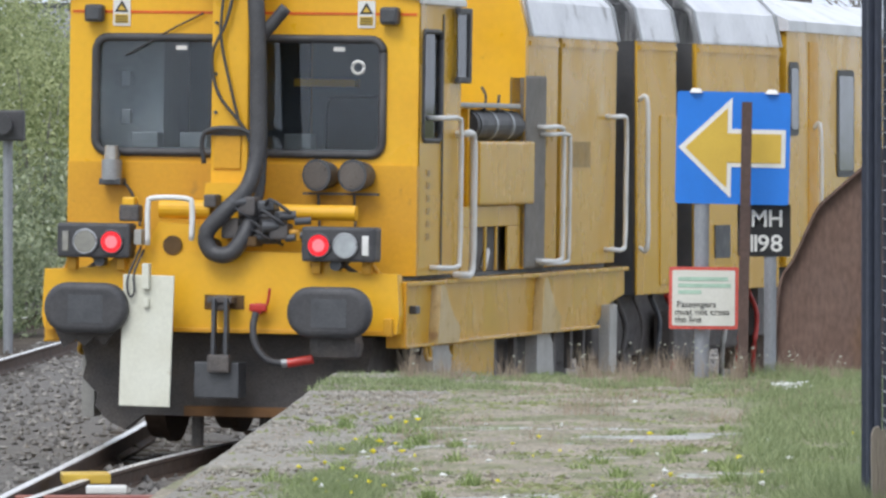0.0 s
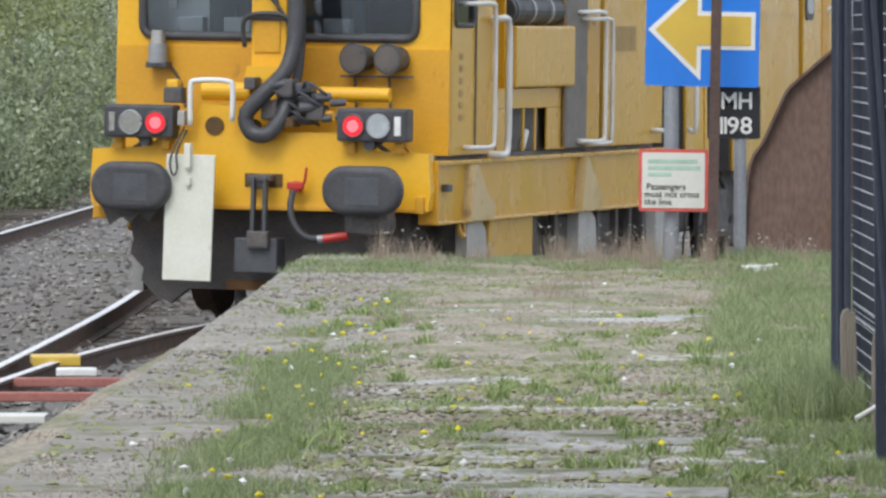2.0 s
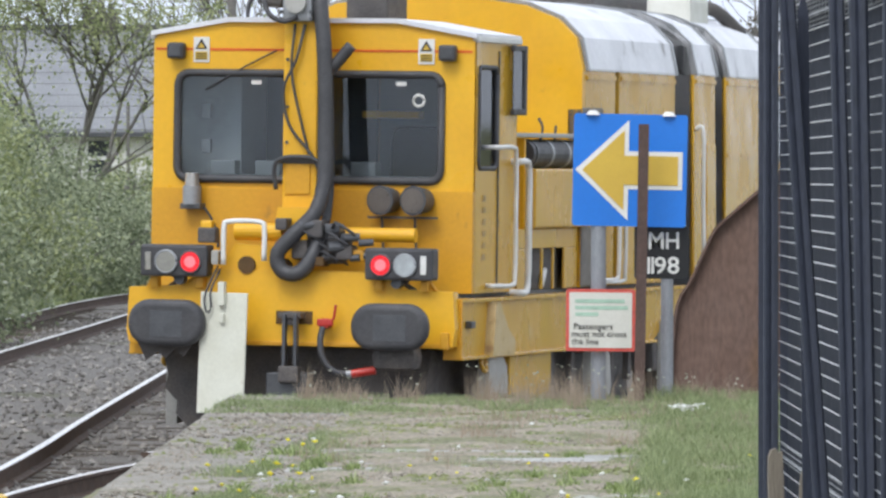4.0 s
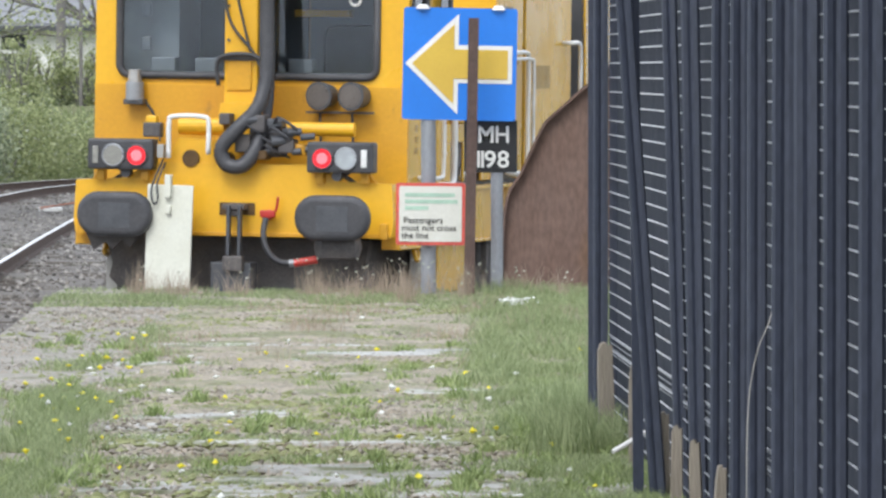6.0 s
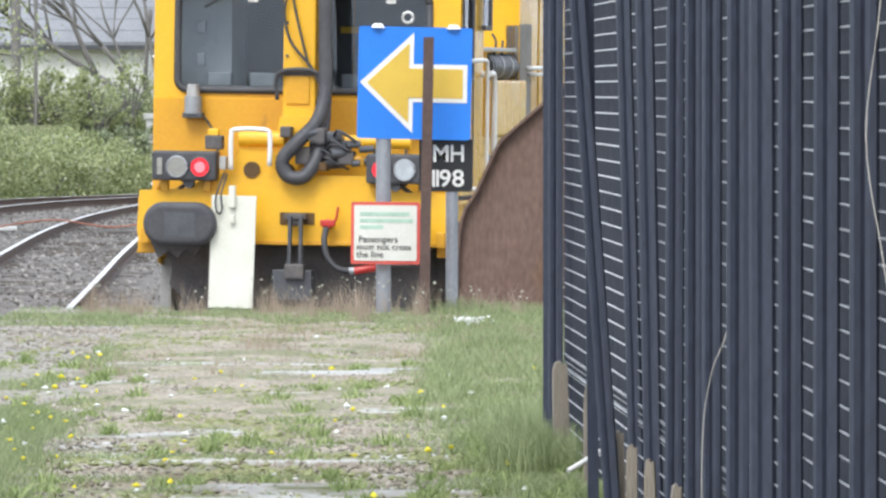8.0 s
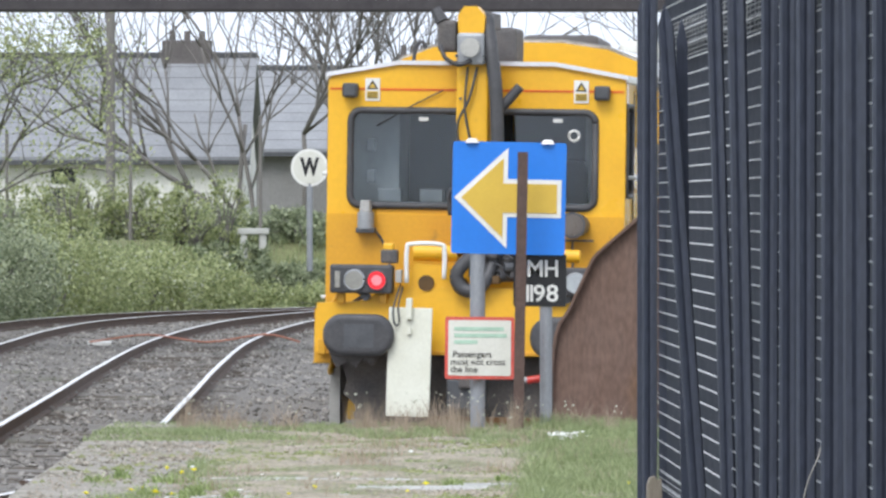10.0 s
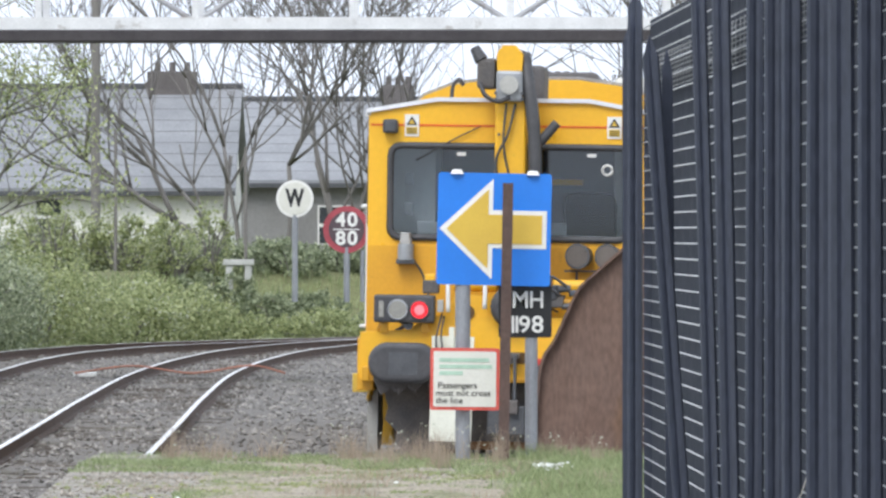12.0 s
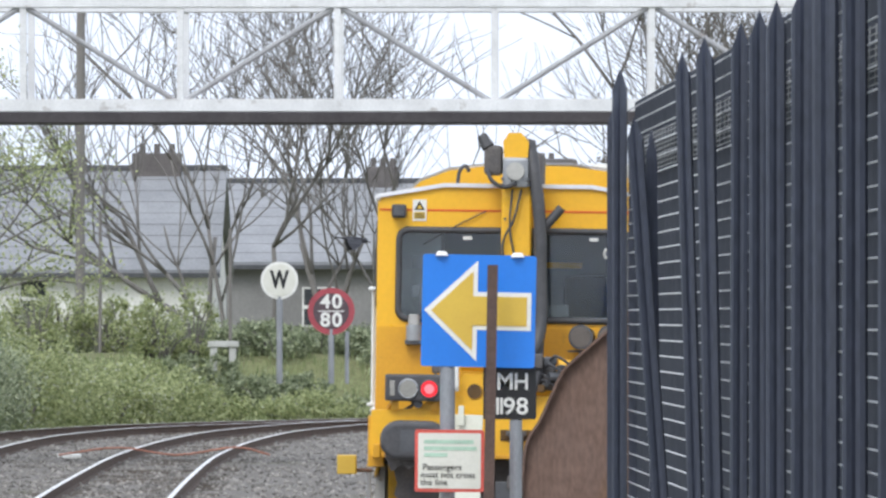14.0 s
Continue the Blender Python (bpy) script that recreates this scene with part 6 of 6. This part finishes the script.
grow(bm, Vector((-1.5, 0, -0.5)), Vector((0.25, 0, 1)), 2.6, 0.12, 4, tips, 0.6, 0.05, limb)
part("trunk", limb, BARK, ov)
tagged(part("twig_mass", bm, BARK, ov), kind="stuff")
pp = np.array([tuple(q) for q in tips])
pp = np.repeat(pp, 60, 0) + rng.normal(0, 0.30, (len(pp) * 60, 3))
v, f = leaf_quads(pp, 0.05)
cloud_mesh("leaves", v, f, LEAF_LIGHT, ov)

# ---- grass and weeds ----
def scatter(n, fx, y0, y1, power=1.0):
    yy = y0 + (y1 - y0) * rng.random(n) ** power
    xx = fx(yy, n)
    return np.stack([xx, yy], 1)


def patchy(p, scale, cut, seed):
    k = np.array([noise.noise((a * scale, b * scale * 0.6, seed)) for a, b in p])
    return p[k > cut]


# strip along the coping joint
p = patchy(scatter(42000, lambda y, n: -1.78 - 0.028 * (y - 23) + rng.normal(0, 0.13, n), 20, 50), 1.3, 0.20, 3)
p = np.concatenate([p, patchy(scatter(20000, lambda y, n: -1.80 - 0.028 * (y - 23) + rng.normal(0, 0.12, n), 20, 35), 1.6, -0.12, 33)])
v, f = blades(p, 0.0, 0.055, 0.005, 1.2)
tagged(cloud_mesh("joint_grass", v, f, GRASS), "green grass and weeds growing along the coping joint", "grass", kind="stuff")
p = scatter(4200, lambda y, n: 0.14 + 0.30 * rng.random(n) + 0.05 * rng.normal(size=n), 29.3, 33)
v, f = blades(p, 0.0, 0.17, 0.006, 0.8)
tagged(cloud_mesh("tall_grass", v, f, GRASS), "taller grass at the end of the fence", "grass", kind="stuff")
# patches over the slabs
p = patchy(scatter(210000, lambda y, n: rng.uniform(-2.1, 1.0, n), 19, 50.5), 2.9, 0.26, 9)
v, f = blades(p, -0.003, 0.028, 0.006, 1.7)
tagged(cloud_mesh("slab_weeds", v, f, GRASS), "low green weeds in patches over the slabs", "grass", kind="stuff")
p = patchy(scatter(60000, lambda y, n: rng.uniform(edge_x(35), 0.9, n), 22, 51), 1.9, 0.12, 19)
v, f = blades(p, -0.003, 0.022, 0.005, 2.0)
tagged(cloud_mesh("dry_moss", v, f, DRYGRASS), "dry brown moss and thatch on the platform", "moss", kind="stuff")
# thick grass by the fence and under the signs
p = patchy(scatter(80000, lambda y, n: -0.16 + 1.5 * rng.random(n) ** 1.2 + 0.09 * rng.normal(size=n), 31, 50.8), 1.9, -0.22, 61)
tuft = np.array([0.6 + 0.9 * max(-0.4, noise.noise((q[0] * 3, q[1] * 1.2, 31))) for q in p])
v, f = blades(p, 0.0, 0.10 * tuft, 0.006, 1.2)
tagged(cloud_mesh("fence_grass", v, f, GRASS), "thick green grass beside the fence", "grass", kind="stuff")
p = patchy(scatter(50000, lambda y, n: -0.1 + 0.9 * rng.random(n) ** 0.7, 20, 33), 2.2, 0.06, 41)
v, f = blades(p, 0.0, 0.05, 0.005, 1.3)
tagged(cloud_mesh("verge_grass", v, f, GRASS), "short green grass along the fence foot", "grass", kind="stuff")
p = patchy(scatter(22000, lambda y, n: rng.uniform(-3.15, 0.4, n), 47.6, 51.2), 1.8, -0.05, 57)
v, f = blades(p, 0.0, 0.04, 0.006, 1.2)
tagged(cloud_mesh("end_grass", v, f, GRASS), "short grass at the platform end", "grass", kind="stuff")
p = patchy(scatter(4200, lambda y, n: rng.uniform(-2.6, 0.9, n), 49.2, 51.0), 2.2, 0.25, 23)
v, f = blades(p, 0.0, 0.2, 0.0045, 0.8)
tagged(cloud_mesh("dry_weeds", v, f, DRYGRASS), "dry reddish seed heads at the platform end", "weeds", kind="stuff")


p = patchy(scatter(16000, lambda y, n: rng.uniform(-2.3, 0.6, n), 38, 51), 2.0, 0.33, 77)
v, f = blades(p, 0.0, 0.10, 0.0045, 1.0)
tagged(cloud_mesh("dry_wisps", v, f, DRYGRASS), "sparse reddish dry grass wisps on the platform", "grass", kind="stuff")


def clumps(centres, per, spread, h, w, lean):
    """Blades gathered round the given points, tallest in the middle."""
    c = np.repeat(np.asarray(centres, float), per, 0)
    off = rng.normal(0, 1, (len(c), 2)) * spread * np.repeat(rng.uniform(0.5, 1.4, len(centres)), per)[:, None] * np.array([1.0, 1.8])
    fall = np.exp(-(off[:, 0] / spread) ** 2 * 0.5)
    return blades(c + off, 0.0, h * fall * np.repeat(rng.uniform(0.6, 1.3, len(centres)), per), w, lean)


p = np.concatenate([scatter(80, lambda y, n: rng.uniform(-1.7, 0.55, n), 22, 38), scatter(34, lambda y, n: -1.8 - 0.028 * (y - 23) + rng.normal(0, 0.2, n), 22, 42), scatter(80, lambda y, n: rng.uniform(0.0, 0.6, n), 22, 33), np.array([(-2.0, 34.2), (-1.8, 34.6), (-1.75, 38.5), (-0.55, 37.5), (-0.35, 41.0), (-0.28, 34.5), (-0.62, 40.2)])])
v, f = clumps(p, 80, 0.05, 0.058, 0.011, 1.5)
tagged(cloud_mesh("weed_clumps", v, f, WEED), "bright green broad-leaved weed clumps in the joints", "weeds", kind="stuff")
p = np.array([(-2.33, 49.9), (-2.25, 50.2), (-1.37, 50.0), (-1.9, 50.3), (-0.75, 49.6), (-0.72, 48.6), (-0.9, 50.1), (-0.35, 49.7), (-1.1, 49.2), (-2.6, 50.3)])
v, f = clumps(p, 110, 0.06, 0.25, 0.0045, 0.7)
tagged(cloud_mesh("dry_tufts", v, f, DRYGRASS), "tall reddish dry grass tufts at the platform end", "grass", kind="stuff")


def flowers(name, label, pts, z, r, material):
    pts3 = [(a, b, z * random.uniform(0.5, 1.3)) for a, b in pts]
    vv, ff = lumps(pts3, r * 0.6, r * 1.0, 0.7)
    tagged(cloud_mesh(name, vv, ff, material), label, "flowers", kind="stuff")


p = np.concatenate([scatter(45, lambda y, n: -1.78 - 0.028 * (y - 23) + rng.normal(0, 0.15, n), 20, 42), scatter(45, lambda y, n: rng.uniform(-1.6, 0.9, n), 20, 40)])
flowers("dandelions", "yellow dandelion flowers among the weeds", p.tolist(), 0.05, 0.018, PETAL_Y)
p = np.concatenate([scatter(30, lambda y, n: rng.uniform(-1.6, 0.7, n), 22, 45), scatter(44, lambda y, n: 0.02 + rng.normal(0, 0.07, n), 46.9, 47.6), scatter(16, lambda y, n: -1.9 + rng.normal(0, 0.2, n), 22, 42)])
flowers("daisies", "white daisies and seed clocks in the grass", p.tolist(), 0.06, 0.019, PETAL_W)
p = patchy(scatter(350, lambda y, n: rng.uniform(-2.6, 0.9, n), 49.2, 51.0), 2.2, 0.22, 23)
flowers("seed_heads", "tiny pinkish seed heads on the dry weeds", p.tolist(), 0.2, 0.012, BLOSSOM)
# bank grass behind the rails
n = 36000
yy = rng.uniform(95, 190, n)
xx = np.array([hedge_line(a) for a in yy]) - 0.2 - 8 * rng.random(n) ** 1.5
zz = np.array([land(a, b) for a, b in zip(xx, yy)])
v, f = blades(np.stack([xx, yy], 1), zz, 0.28, 0.03, 0.6)
tagged(cloud_mesh("bank_grass", v, f, GRASS), "long green grass on the railway bank", "grass", kind="stuff")


# ---- what moves ----
# ---- the bird ----
def ringed(stations, seg=10):
    """A closed round body along x: stations of (x, z, half width, half height)."""
    bm = bmesh.new()
    rings = [[bm.verts.new((x, w * math.cos(2 * math.pi * k / seg), z + h * math.sin(2 * math.pi * k / seg))) for k in range(seg)] for x, z, w, h in stations]
    for a, b in zip(rings, rings[1:]):
        for k in range(seg):
            bm.faces.new((a[k], a[(k + 1) % seg], b[(k + 1) % seg], b[k]))
    bm.faces.new(rings[0])
    bm.faces.new(rings[-1])
    return bm


FEATHER = mat("black_feathers", (0.009, 0.009, 0.013), (0.016, 0.016, 0.022), rough=0.6, scale=30)
bird = thing("bird", "small black bird in flight with beating wings", "bird", pose(-4, 59, 1.5))
part("body", ringed([(-0.085, 0, 0.012, 0.008), (-0.05, 0, 0.026, 0.024), (0, -0.004, 0.034, 0.035), (0.045, 0, 0.029, 0.031), (0.07, 0.008, 0.021, 0.023), (0.092, 0.013, 0.022, 0.022), (0.108, 0.012, 0.015, 0.014), (0.115, 0.010, 0.006, 0.006)]), FEATHER, bird)
part("beak", ringed([(0.112, 0.010, 0.006, 0.006), (0.128, 0.008, 0.004, 0.004), (0.142, 0.005, 0.001, 0.001)], 6), mat("dark_beak", (0.06, 0.05, 0.035), rough=0.4), bird, "short pointed beak")
part("tail", ringed([(-0.165, -0.002, 0.034, 0.003), (-0.15, -0.002, 0.036, 0.004), (-0.10, 0, 0.020, 0.006), (-0.075, 0, 0.012, 0.010)], 8), FEATHER, bird, "fanned black tail feathers")
WINGS = []
for s in (-1, 1):
    bm = bmesh.new()
    outline = [(0.050, 0.0), (0.066, 0.05), (0.058, 0.09), (0.028, 0.15), (-0.014, 0.19), (-0.022, 0.178), (-0.020, 0.165), (-0.036, 0.158), (-0.034, 0.142), (-0.048, 0.13), (-0.046, 0.115), (-0.056, 0.10), (-0.058, 0.05), (-0.048, 0.0)]
    lo = [bm.verts.new((x, s * y, 0.10 * y - 1.1 * y * y - 0.003 * (1 - y / 0.25))) for x, y in outline]
    hi = [bm.verts.new((x, s * y, 0.10 * y - 1.1 * y * y + 0.004 * (1 - y / 0.25))) for x, y in outline]
    bm.faces.new(lo)
    bm.faces.new(hi[::-1])
    for k in range(len(outline)):
        j = (k + 1) % len(outline)
        bm.faces.new((lo[k], lo[j], hi[j], hi[k]))
    WINGS.append((s, part("wing", bm, FEATHER, bird, "black wing with splayed flight feathers")))


def motions():
    rows = [
        (0, -4.420, 57.00, 0.018, 10.8), (0.5, -4.357, 57.60, 0.032, 11.3), (1, -4.270, 58.20, 0.049, 11.8), (1.5, -4.170, 58.80, 0.053, 12.4), (2, -4.039, 59.40, 0.002, 12.9),
        (2.5, -3.883, 60.00, -0.019, 13.4), (2.7, -3.815, 60.24, -0.018, 13.6), (3.5, -3.526, 61.20, -0.019, 13.4), (4.2, -3.248, 62.04, -0.021, 13.2), (5, -2.912, 63.00, -0.022, 13.0),
        (5.5, -2.689, 63.60, -0.030, 12.3), (6, -2.467, 64.20, -0.045, 11.6), (6.5, -2.259, 64.80, -0.042, 10.9), (7, -2.032, 65.40, -0.035, 10.2), (7.5, -1.816, 66.00, -0.017, 9.4),
        (8, -1.607, 66.60, -0.006, 8.6), (8.5, -1.428, 67.20, -0.001, 7.7), (9, -1.245, 67.80, 0.002, 6.9), (9.2, -1.179, 68.04, -0.008, 6.7), (10.2, -0.863, 69.24, -0.016, 5.5),
        (11.3, -0.583, 70.56, -0.026, 4.2), (12, -0.428, 71.40, -0.026, 3.6), (12.5, -0.369, 72.00, -0.016, 3.2), (13, -0.302, 72.60, -0.029, 2.8), (13.5, -0.251, 73.20, -0.026, 2.4),
        (14, -0.221, 73.80, -0.023, 2.0),
    ]
    walk(tm, [(t, pose(x - 0.028, y, RAIL + z, 0, 0.8, -h)) for t, x, y, z, h in rows])     # leaning with the track
    # the coupled vehicles follow the curve, each hinged to the one behind it
    coupled = []
    for t, x, y, z, h in rows:
        h2 = float(np.interp(t, [0, 2.5, 5, 9, 14], [16.8, 13.4, 8.2, 3.0, 0.5]))
        h3 = float(np.interp(t, [0, 2.5, 5, 9, 14], [12.0, 10.5, 5.0, 1.0, -1.0]))
        x2, y2 = x + 8.4 * math.sin(radians(h)), y + 8.4 * math.cos(radians(h))
        coupled.append((t, z, x2, y2, h2, x2 + 5.0 * math.sin(radians(h2)), y2 + 5.0 * math.cos(radians(h2)), h3))
    walk(pw, [(q[0], pose(q[2], q[3], RAIL + q[1], 0, 0, -q[4])) for q in coupled])
    walk(wg, [(q[0], pose(q[5], q[6], RAIL + q[1], 0, 0, -q[7])) for q in coupled])
    flight = [(0, -71.0, 9.0), (6, -40.8, 7.5), (11, -15.8, 5.0), (12.5, -8.3, 2.6), (13.2, -4.75, 1.35), (13.4, -3.99, 1.26), (13.5, -3.56, 1.33), (13.6, -3.17, 1.49), (13.7, -2.82, 1.55), (13.8, -2.30, 1.79), (13.9, -1.96, 1.91), (14.0, -1.46, 2.16)]
    walk(bird, [(t, pose(x, 59, z, 0, 10, 8)) for t, x, z in flight])
    for s, wing in WINGS:
        beat = [(k / 10, (-26 if k == 140 else 42 if k % 2 == 0 else -40)) for k in range(141)]
        walk(wing, [(t, pose(0, s * 0.02, 0.012, s * a, 0, 0)) for t, a in beat])


motions()
